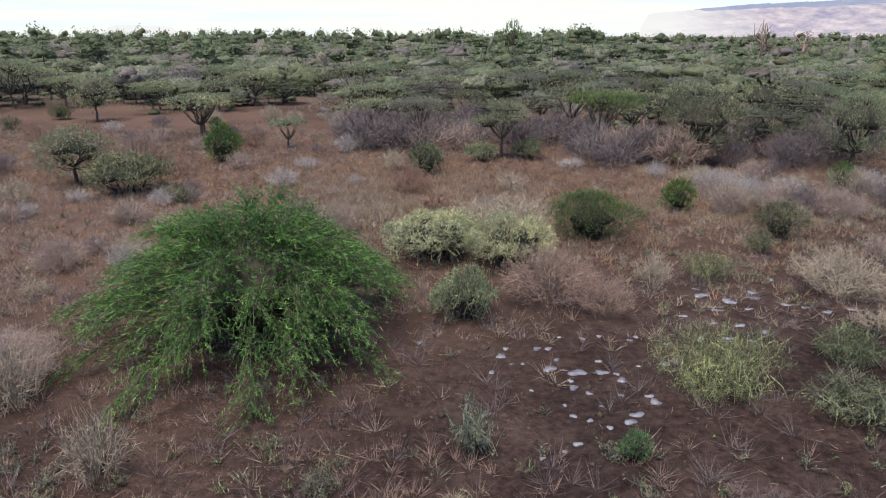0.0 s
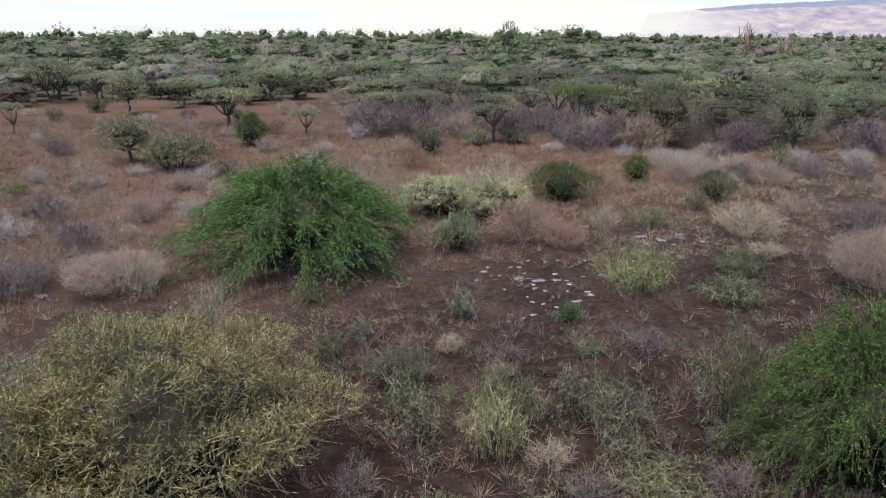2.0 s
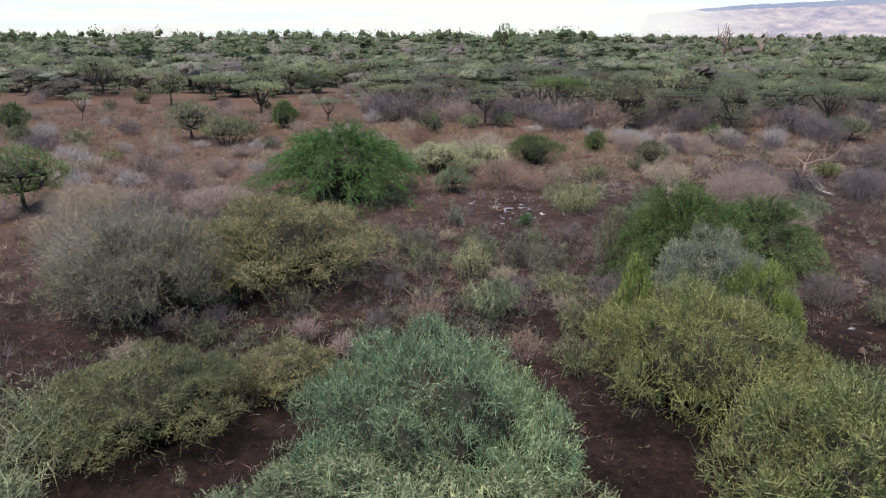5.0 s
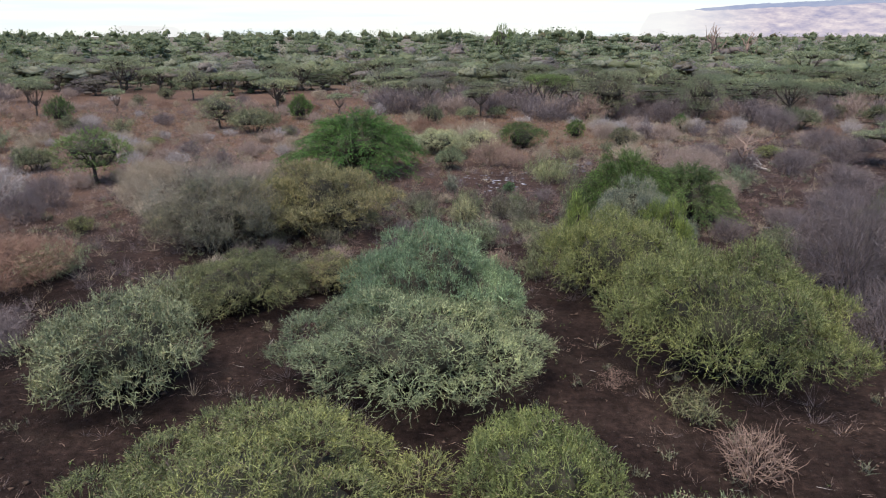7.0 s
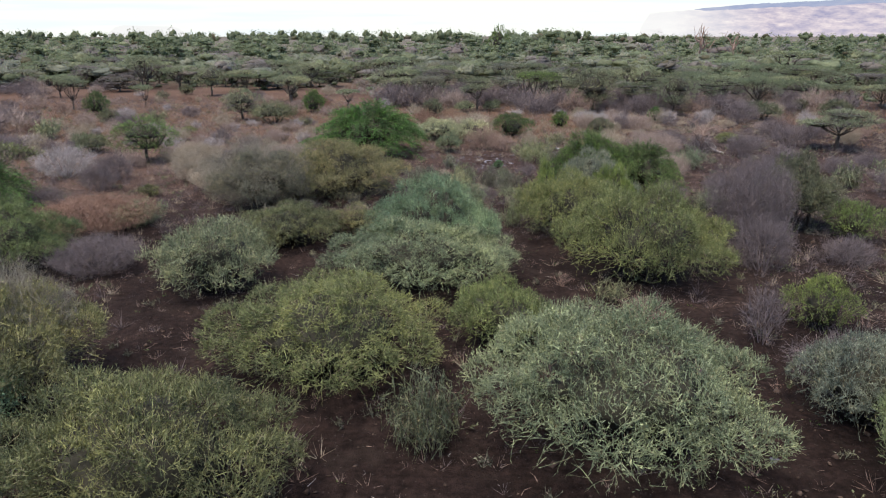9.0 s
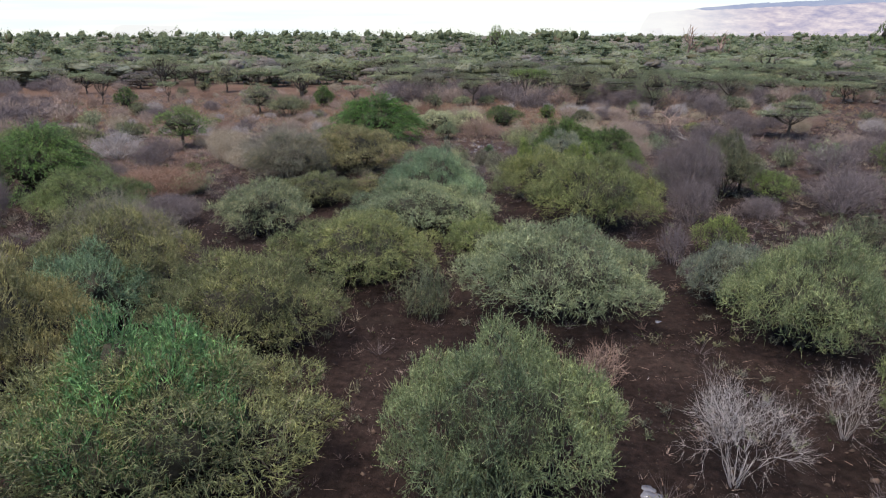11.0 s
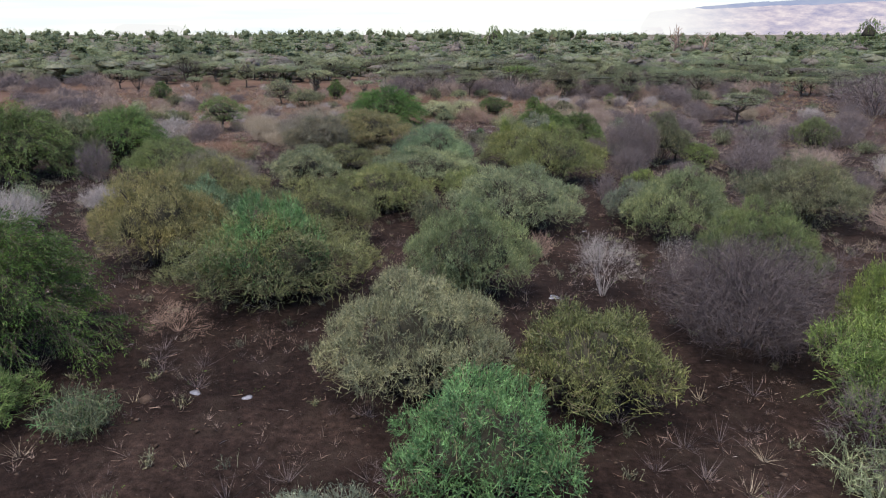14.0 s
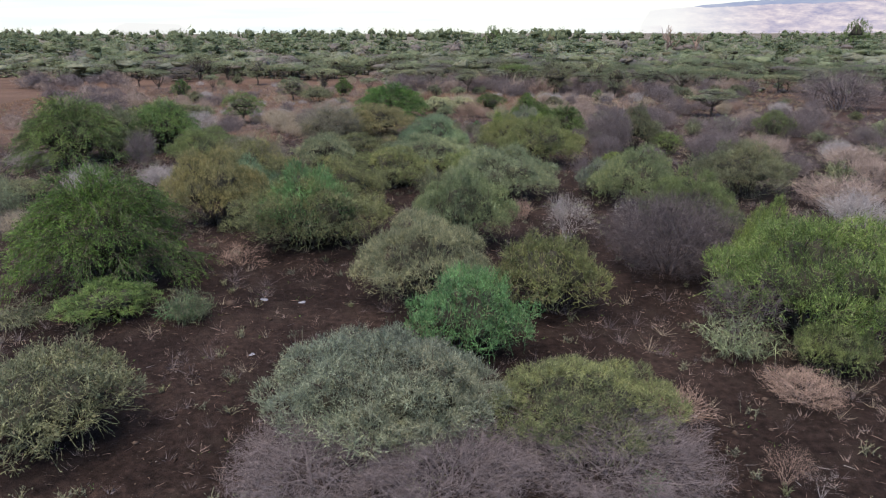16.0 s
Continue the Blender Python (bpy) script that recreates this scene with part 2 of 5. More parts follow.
LEAF = {
    "mint": foliage_mat("leaf_mint", (0.188, 0.212, 0.12), (0.15, 0.172, 0.1)),
    "greygreen": foliage_mat("leaf_grey_green", (0.13, 0.138, 0.078), (0.104, 0.112, 0.066)),
    "olive": foliage_mat("leaf_olive", (0.18, 0.17, 0.075), (0.145, 0.138, 0.063)),
    "lime": foliage_mat("leaf_lime", (0.15, 0.195, 0.05), (0.12, 0.16, 0.044)),
    "yellowgreen": foliage_mat("leaf_yellow_green", (0.13, 0.148, 0.056), (0.104, 0.122, 0.049)),
    "darkgreen": foliage_mat("leaf_dark_green", (0.105, 0.165, 0.044), (0.08, 0.132, 0.036)),
    "green": foliage_mat("leaf_green", (0.074, 0.15, 0.029), (0.055, 0.118, 0.024), thin=0.36, vary=(0.55, 1.75)),
    "jade": foliage_mat("leaf_jade", (0.096, 0.188, 0.072), (0.08, 0.156, 0.062)),
    "bluegrey": foliage_mat("leaf_blue_grey", (0.15, 0.165, 0.125), (0.122, 0.136, 0.106)),
    "teal": foliage_mat("leaf_teal", (0.162, 0.222, 0.126), (0.13, 0.182, 0.104)),
    "fern": foliage_mat("leaf_fern", (0.14, 0.165, 0.084), (0.11, 0.134, 0.069)),
    "pale": foliage_mat("leaf_pale", (0.3, 0.31, 0.185), (0.245, 0.255, 0.152)),
    "sage": foliage_mat("leaf_sage", (0.222, 0.218, 0.128), (0.18, 0.18, 0.107)),
    "acacia": foliage_mat("leaf_acacia", (0.238, 0.262, 0.152), (0.192, 0.216, 0.126), vary=(0.7, 1.3), mottle=0.6),
    # far leaf colours, greyed and low in contrast to stand in for haze
    "wood": foliage_mat("leaf_far_wood", (0.212, 0.24, 0.142), (0.175, 0.2, 0.12), dry=(0.10, 0.10, 0.07), thin=0.58, vary=(0.84, 1.06), depth=0.88, relief=0.06, mottle=0.55),
    "wood_dark": foliage_mat("leaf_far_dark", (0.154, 0.18, 0.1), (0.13, 0.156, 0.088), thin=0.58, vary=(0.84, 1.06), depth=0.88, relief=0.06, mottle=0.55),
    "wood_grey": foliage_mat("leaf_far_grey", (0.262, 0.26, 0.198), (0.222, 0.222, 0.168), thin=0.58, vary=(0.84, 1.06), depth=0.88, relief=0.06, mottle=0.55),
    "wood_lime": foliage_mat("leaf_far_lime", (0.215, 0.23, 0.135), (0.185, 0.2, 0.12), thin=0.58, vary=(0.84, 1.06), depth=0.88, relief=0.06, mottle=0.55),
    "wood_dry": foliage_mat("leaf_far_dry", (0.225, 0.192, 0.182), (0.185, 0.16, 0.152), thin=0.58, vary=(0.84, 1.06), depth=0.88, relief=0.06, mottle=0.55),
    "moss": foliage_mat("leaf_moss", (0.127, 0.132, 0.058), (0.102, 0.108, 0.05)),
    "herb": foliage_mat("leaf_herb", (0.14, 0.136, 0.095), (0.112, 0.108, 0.078), dry=(0.13, 0.10, 0.09)),
}
TWIG = {
    "bark": twig_mat("bark", (0.048, 0.038, 0.032), (0.085, 0.07, 0.06)),
    # near-black: inner twigs with the crown's inside shade put into the colour
    "inner": twig_mat("twig_shade", (0.023, 0.021, 0.015), (0.037, 0.034, 0.024)),
    "purple": twig_mat("twig_purple_grey", (0.098, 0.079, 0.083), (0.168, 0.137, 0.143)),
    "plum": twig_mat("twig_plum", (0.06, 0.048, 0.052), (0.108, 0.087, 0.092)),
    "umber": twig_mat("twig_umber", (0.155, 0.138, 0.108), (0.235, 0.21, 0.168)),
    "pink": twig_mat("twig_pinkish", (0.21, 0.14, 0.115), (0.28, 0.20, 0.165)),
    "straw": twig_mat("twig_straw", (0.26, 0.21, 0.16), (0.33, 0.28, 0.215)),
    "white": twig_mat("twig_bleached", (0.26, 0.23, 0.228), (0.37, 0.335, 0.33)),
    "redbrown": twig_mat("twig_red_brown", (0.175, 0.1, 0.074), (0.235, 0.148, 0.112)),
    "rust": twig_mat("grass_rust", (0.2, 0.112, 0.072), (0.3, 0.196, 0.128)),
    "rose": twig_mat("grass_rose", (0.225, 0.168, 0.148), (0.32, 0.245, 0.215)),
}
SOIL, WATER = ground_mat(), water_mat()


# ---- the lie of the land ----
def smooth(a, b, v):
    s = np.clip((v - a) / (b - a), 0, 1)
    return s * s * (3 - 2 * s)


def ground_z(x, y):
    """Nearly level, rising a little both ways, with hummocks of a hand's height."""
    x, y = np.asarray(x, float), np.asarray(y, float)
    z = 0.35 * smooth(18.0, -40.0, y) + 0.009 * np.clip(y - 15, 0, 130)
    z = z + 0.09 * np.sin(0.31 * x + 0.17 * y) * np.cos(0.27 * y - 0.11 * x) + 0.05 * np.sin(0.83 * x + 1.3) * np.sin(0.71 * y)
    return z + 0.025 * np.sin(2.1 * x + 0.6 * y) * np.sin(1.9 * y - 0.4 * x)


# ---- mesh building ----
def mesh_from(name, verts, tris, mats=(), which=None, flat=True):
    me = bpy.data.meshes.new(name)
    verts, tris = np.asarray(verts, np.float32), np.asarray(tris, np.int32)
    me.vertices.add(len(verts))
    me.vertices.foreach_set("co", verts.ravel())
    me.loops.add(tris.size)
    me.loops.foreach_set("vertex_index", tris.ravel())
    me.polygons.add(len(tris))
    me.polygons.foreach_set("loop_start", np.arange(0, tris.size, 3, dtype=np.int32))
    if which is not None:
        me.polygons.foreach_set("material_index", np.asarray(which, np.int32))
    for m in mats:
        me.materials.append(m)
    if not flat:
        me.polygons.foreach_set("use_smooth", np.ones(len(tris), bool))
    me.update(calc_edges=True)
    me.validate()
    return me


class Soup:
    """Triangles gathered piece by piece, then made into one mesh."""

    def __init__(self):
        self.v, self.f, self.w, self.n = [], [], [], 0

    def add(self, v, f, which=0):
        self.v.append(np.asarray(v, float).reshape(-1, 3))
        f = np.asarray(f, int).reshape(-1, 3)
        self.f.append(f + self.n)
        self.w.append(np.full(len(f), which))
        self.n += len(self.v[-1])

    def mesh(self, name, mats=(), flat=True):
        return mesh_from(name, np.concatenate(self.v), np.concatenate(self.f), mats, np.concatenate(self.w), flat)


def unit(v):
    return v / np.maximum(np.linalg.norm(v, axis=-1, keepdims=True), 1e-9)


def tube(soup, path, radii, sides=5, which=0):
    """A limb along a path, tapering, open at the foot and closed at the tip."""
    path = np.asarray(path, float)
    rings = []
    for i, (p, r) in enumerate(zip(path, radii)):
        d = unit(path[min(i + 1, len(path) - 1)] - path[max(i - 1, 0)])
        a = unit(np.cross(d, (0.31, 0.9, 0.2)))
        b = np.cross(d, a)
        ang = np.arange(sides) * 2 * math.pi / sides
        rings.append(p + r * (np.cos(ang)[:, None] * a + np.sin(ang)[:, None] * b))
    f = []
    for i in range(len(path) - 1):
        for k in range(sides):
            a, b = i * sides + k, i * sides + (k + 1) % sides
            f += [(a, b, b + sides), (a, b + sides, a + sides)]
    last = (len(path) - 1) * sides
    f += [(last, last + k, last + k + 1) for k in range(1, sides - 1)]
    soup.add(np.concatenate(rings), f, which)


def bent(rng, a, b, n=5, sway=0.12, sag=0.0):
    a, b = np.asarray(a, float), np.asarray(b, float)
    s = np.linspace(0, 1, n)[:, None]
    length = np.linalg.norm(b - a)
    off = rng.normal(0, sway * length, 3)
    wob = rng.normal(0, sway * 0.35 * length, (n, 3)) * (s * (1 - s) * 4)
    return a + (b - a) * s + off * np.sin(s * math.pi) * 0.5 + wob + np.array([0, 0, sag * length]) * np.sin(s * math.pi)


def pad(soup, rng, centre, radii, which=0, rough=0.22, floor=-0.55, PAD_A=9, PAD_B=5):
    """A dense uneven clump of growth: a lumpy, flattened mass with a hollowed underside."""
    th = np.arange(PAD_A) * 2 * math.pi / PAD_A + rng.uniform(0, 6)
    rows = [np.array([[0, 0, 1.0]])]
    for i in range(1, PAD_B):
        el = math.pi / 2 - i * (math.pi / 2 + 0.25) / (PAD_B - 1)
        r = 1 + rng.normal(0, rough, PAD_A)
        rows.append(np.stack([math.cos(el) * np.cos(th) * r, math.cos(el) * np.sin(th) * r, np.full(PAD_A, math.sin(el)) * (1 + rng.normal(0, rough, PAD_A))], 1))
    rows.append(np.array([[0, 0, floor * 0.4]]))
    v = np.concatenate(rows)
    f = [(0, 1 + k, 1 + (k + 1) % PAD_A) for k in range(PAD_A)]
    for i in range(PAD_B - 2):
        for k in range(PAD_A):
            a, b = 1 + i * PAD_A + k, 1 + i * PAD_A + (k + 1) % PAD_A
            f += [(a, a + PAD_A, b), (b, a + PAD_A, b + PAD_A)]
    last = 1 + (PAD_B - 2) * PAD_A
    f += [(len(v) - 1, last + (k + 1) % PAD_A, last + k) for k in range(PAD_A)]
    soup.add(np.asarray(centre) + v * np.asarray(radii), f, which)


def ribbons(soup, rng, a, b, c, w, which=1, face=0.0):
    """Thin twigs through three points each, a blade of three triangles that narrows to its tip; face: which way most of them turn their flat side."""
    side = unit(np.cross(c - a, rng.normal(size=a.shape) + face)) * np.asarray(w).reshape(-1, 1)
    n = len(a)
    v = np.stack([a - side, a + side, b - side * 0.7, b + side * 0.7, c], 1)
    base = np.arange(n)[:, None, None] * 5
    soup.add(v, base + np.array([[0, 1, 3], [0, 3, 2], [2, 3, 4]]), which)


def leaves(soup, rng, pos, along, length, width, which=0, face=0.0, splay=0.6):
    """Single leaves, each a pointed blade set off its twig."""
    n = len(pos)
    d = unit(along * 0.75 + rng.normal(0, splay, (n, 3)))
    side = unit(np.cross(d, rng.normal(size=(n, 3)) + face)) * (np.asarray(width) * rng.uniform(0.7, 1.3, n))[:, None] / 2
    ln = (length * rng.uniform(0.6, 1.35, n))[:, None]
    v = np.stack([pos - side, pos + side, pos + d * ln], 1)
    soup.add(v, np.arange(n * 3).reshape(-1, 3), which)


def shell(rng, lobes, n, low=0.1, under=0.25):
    """Points on the joint surface of overlapping lobes, with the normals there: a crown's lumpy outside."""
    lobes = np.asarray(lobes, float)
    area = lobes[:, 3] * lobes[:, 4] + lobes[:, 3] * lobes[:, 5]
    pts, nrm = [], []
    got = 0
    while got < n:
        k = rng.choice(len(lobes), n * 2, p=area / area.sum())
        u = unit(rng.normal(size=(n * 2, 3)))
        p = lobes[k, :3] + lobes[k, 3:] * u
        nn = unit(u / lobes[k, 3:])
        keep = (p[:, 2] > low) & ((nn[:, 2] > -0.15) | (rng.random(n * 2) < under))
        for j, lb in enumerate(lobes):
            inside = (((p - lb[:3]) / (lb[3:] * 0.93)) ** 2).sum(1) < 1
            keep &= ~(inside & (k != j))
        pts.append(p[keep])
        nrm.append(nn[keep])
        got += keep.sum()
    return np.concatenate(pts)[:n], np.concatenate(nrm)[:n]


def shoots(soup, rng, p, nrm, length, up=0.3, droop=0.15, wild=0.45, nleaf=7, leaf=(0.08, 0.03), twig=0.009, spread=1.0, face=0.0):
    """Leafy shoots: a twig that bends, with leaves along it."""
    n = len(p)
    d = unit(nrm + np.array([0, 0, up]) + rng.normal(0, wild, (n, 3)))
    ln = (length * rng.uniform(0.5, 1.5, n))[:, None]
    a = p - d * ln * 0.45
    b = p + d * ln * 0.2
    c = p + d * ln * 0.7 - np.array([0, 0, droop]) * ln
    ribbons(soup, rng, a, b, c, twig, 1)
    s = rng.uniform(0.1, 1.0, (n, nleaf, 1))
    q = (1 - s) ** 2 * a[:, None] + 2 * s * (1 - s) * b[:, None] + s ** 2 * c[:, None]
    along = np.broadcast_to(unit(c - a)[:, None], q.shape)
    leaves(soup, rng, q.reshape(-1, 3), along.reshape(-1, 3) * spread, leaf[0], leaf[1], 0, np.array([0, 0, face]))


def sprays(soup, rng, p, nrm, length, up=0.3, droop=0.2, wild=0.5, wide=0.011, forks=3, nleaf=3, leaf=(0.085, 0.034)):
    """Leaf-lined thorn twigs: narrow green wands that bend, fork, and carry a few leaves that stand off."""
    n = len(p)
    d = unit(nrm + np.array([0, 0, up]) + rng.normal(0, wild, (n, 3)))
    out = (nrm + np.array([0, 0, 0.8])) * 1.3
    ln = (length * rng.uniform(0.5, 1.5, n))[:, None]
    a = p - d * ln * 0.55
    b = p + d * ln * 0.1 + rng.normal(0, 0.05, (n, 3)) * ln
    c = p + d * ln * 0.5 - np.array([0, 0, droop]) * ln
    ribbons(soup, rng, a, b, c, wide * rng.uniform(0.7, 1.25, n), 0, out)
    for k in range(forks):
        s = rng.uniform(0.25, 0.85, (n, 1))
        q0 = a + (b - a) * s
        d2 = unit(d + rng.normal(0, 0.65, (n, 3)))
        l2 = ln * rng.uniform(0.25, 0.6, (n, 1))
        side = unit(np.cross(d2, rng.normal(size=d2.shape) + out)) * (wide * rng.uniform(0.7, 1.2, n))[:, None]
        soup.add(np.stack([q0 - side, q0 + side, q0 + d2 * l2 - np.array([0, 0, droop * 0.5]) * l2], 1), np.arange(n * 3), 0)
    s = rng.uniform(0.1, 1.0, (n, nleaf, 1))
    q = (1 - s) ** 2 * a[:, None] + 2 * s * (1 - s) * b[:, None] + s ** 2 * c[:, None]
    leaves(soup, rng, q.reshape(-1, 3), np.broadcast_to(d[:, None], q.shape).reshape(-1, 3), leaf[0], leaf[1], 0)


def brush(soup, rng, p, nrm, length, up=0.6, wild=0.4, nleaf=6, leaf=(0.07, 0.032), twig=0.007, splay=0.55):
    """Young shoots that leave the crown outwards and curve up, closely set with small leaves like a bottle brush."""
    n = len(p)
    d = unit(nrm + rng.normal(0, wild, (n, 3)))
    e = unit(d + np.array([0, 0, up]) + rng.normal(0, 0.2, (n, 3)))
    ln = (length * np.where(rng.random(n) < 0.06, rng.uniform(1.5, 2.1, n), rng.uniform(0.55, 1.3, n)))[:, None]
    a = p - d * ln * 0.45
    b = p + d * ln * 0.12
    c = b + e * ln * 0.55
    ribbons(soup, rng, a, b, c, twig, 0)
    s = (np.arange(nleaf) + rng.uniform(0, 1, (n, nleaf)))[..., None] / nleaf * 0.9 + 0.1
    q = (1 - s) ** 2 * a[:, None] + 2 * s * (1 - s) * b[:, None] + s ** 2 * c[:, None]
    along = np.broadcast_to(unit(d + e)[:, None], q.shape)
    leaves(soup, rng, q.reshape(-1, 3), along.reshape(-1, 3), leaf[0], leaf[1], 0, splay=splay)


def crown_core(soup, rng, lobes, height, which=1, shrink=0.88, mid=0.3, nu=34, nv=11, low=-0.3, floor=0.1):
    """The close twigs inside a crown and the shade among them, as one dark lumpy hull within the lobes, hollow below.
    """
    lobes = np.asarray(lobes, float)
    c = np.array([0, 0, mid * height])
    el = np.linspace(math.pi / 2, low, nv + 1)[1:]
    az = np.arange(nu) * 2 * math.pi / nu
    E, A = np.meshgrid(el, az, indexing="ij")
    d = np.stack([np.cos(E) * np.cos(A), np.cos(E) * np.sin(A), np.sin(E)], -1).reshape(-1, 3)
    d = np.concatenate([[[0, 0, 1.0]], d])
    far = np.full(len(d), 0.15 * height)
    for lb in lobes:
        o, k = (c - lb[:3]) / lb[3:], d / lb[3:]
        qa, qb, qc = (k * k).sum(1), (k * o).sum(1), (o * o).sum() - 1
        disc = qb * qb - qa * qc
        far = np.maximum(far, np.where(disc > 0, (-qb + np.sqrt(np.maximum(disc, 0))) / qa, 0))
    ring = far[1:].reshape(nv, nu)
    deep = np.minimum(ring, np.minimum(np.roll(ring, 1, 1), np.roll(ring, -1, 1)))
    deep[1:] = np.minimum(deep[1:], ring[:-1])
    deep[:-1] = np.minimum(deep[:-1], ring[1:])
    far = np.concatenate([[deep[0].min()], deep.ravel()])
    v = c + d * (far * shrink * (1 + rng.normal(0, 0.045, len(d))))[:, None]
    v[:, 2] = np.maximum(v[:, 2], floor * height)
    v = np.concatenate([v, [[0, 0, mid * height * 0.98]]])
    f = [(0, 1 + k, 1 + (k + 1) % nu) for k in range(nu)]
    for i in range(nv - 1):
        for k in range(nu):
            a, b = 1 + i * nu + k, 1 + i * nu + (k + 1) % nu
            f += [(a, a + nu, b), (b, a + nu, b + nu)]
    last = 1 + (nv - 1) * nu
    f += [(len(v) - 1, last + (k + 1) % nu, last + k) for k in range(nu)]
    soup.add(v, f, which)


def swell(p, k=1.0):
    """A slow, uneven rise and fall over a crown, between -1 and 1."""
    x, y, z = p[:, 0] * k, p[:, 1] * k, p[:, 2] * k
    return np.sin(2.3 * x + 1.4 * np.sin(1.9 * y + z)) * np.sin(2.1 * y + 1.2 * np.sin(1.7 * x - z) + 0.9 * z)


def dome_lobes(rng, radius, height, k, low=0.3):
    """Overlapping lobes that fill a dome of this radius and height."""
    out = [(0, 0, height * 0.42, radius * 0.62, radius * 0.62, height * 0.56)]
    for i in range(k):
        a = 2 * math.pi * (i + rng.uniform(-0.35, 0.35)) / k
        r = radius * rng.uniform(0.48, 0.68)
        s = radius * rng.uniform(0.34, 0.46)
        top = height * (1.0 - 0.34 * (r / radius) ** 2) * rng.uniform(0.78, 1.0)
        hz = top * rng.uniform(0.28, 0.38)
        out.append((r * math.cos(a), r * math.sin(a), top - hz, s, s * rng.uniform(0.85, 1.15), hz))
    for i in range(k // 2):
        a, r = rng.uniform(0, 2 * math.pi), radius * rng.uniform(0.1, 0.4)
        s = radius * rng.uniform(0.25, 0.36)
        out.append((r * math.cos(a), r * math.sin(a), height * rng.uniform(0.62, 0.74), s, s, height * 0.27))
    return out


def cap_lobes(rng, radius, height, k):
    """Many small tufts crowded over an overhanging cap, higher in the middle."""
    wob = (rng.uniform(0.05, 0.14), rng.uniform(0.04, 0.12), rng.uniform(0, 6), rng.uniform(0, 6))
    out = [(0, 0, 0.42 * height, 0.7 * radius, 0.7 * radius, 0.4 * height)]
    for i in range(k):
        a = i * 2.39996 + rng.uniform(-0.25, 0.25)
        f = 0.87 * math.sqrt((i + 0.5) / k)
        r = radius * f * (1 + wob[0] * math.sin(2 * a + wob[2]) + wob[1] * math.sin(3 * a + wob[3]))
        s = radius * rng.uniform(0.85, 1.3) * 0.95 / math.sqrt(k)
        rise = (1 - f ** 2.3) ** 0.6
        hz = min(s * rng.uniform(0.6, 0.9) * height / radius, 0.3 * height)
        z = height * (0.22 + 0.77 * rise) * rng.uniform(0.68, 1.08) - hz
        out.append((r * math.cos(a), r * math.sin(a), max(z, 0.35 * height), s, s * rng.uniform(0.8, 1.2), hz))
    for i in range(k // 3):
        a, f = (i + rng.uniform(-0.3, 0.3)) * 6 * math.pi / k, rng.uniform(0.74, 0.95)
        s = radius * 0.85 / math.sqrt(k)
        out.append((radius * f * math.cos(a), radius * f * math.sin(a), height * rng.uniform(0.36, 0.54), s, s * rng.uniform(0.8, 1.4), 0.11 * height))
    return out


def stem_mesh(name, rng, lobes, girth, foot, count, sag=0.1):
    """Stems that part at the ground and lean out into the crown's lobes, with side limbs."""
    soup = Soup()
    for i in range(count):
        lb = np.asarray(lobes[i % len(lobes)])
        tip = lb[:3] + rng.normal(0, 0.35, 3) * lb[3:] * 0.8
        a = math.atan2(tip[1], tip[0]) + rng.normal(0, 0.5)
        start = (foot * math.cos(a), foot * math.sin(a), -0.12)
        path = bent(rng, start, tip, 6, 0.10, sag)
        g = girth * rng.uniform(0.55, 1.1)
        tube(soup, path, np.linspace(g, g * 0.25, 6), 4)
        for j in range(2):
            q = path[rng.integers(2, 5)]
            end = q + (tip - q) * 0.6 + rng.normal(0, 0.4, 3) * lb[3:]
            end[2] = max(end[2], 0.15)
            tube(soup, bent(rng, q, end, 4, 0.12), np.linspace(g * 0.5, g * 0.12, 4), 3)
    return soup.mesh(name, (TWIG["bark"],), flat=False)


FORMS = {}


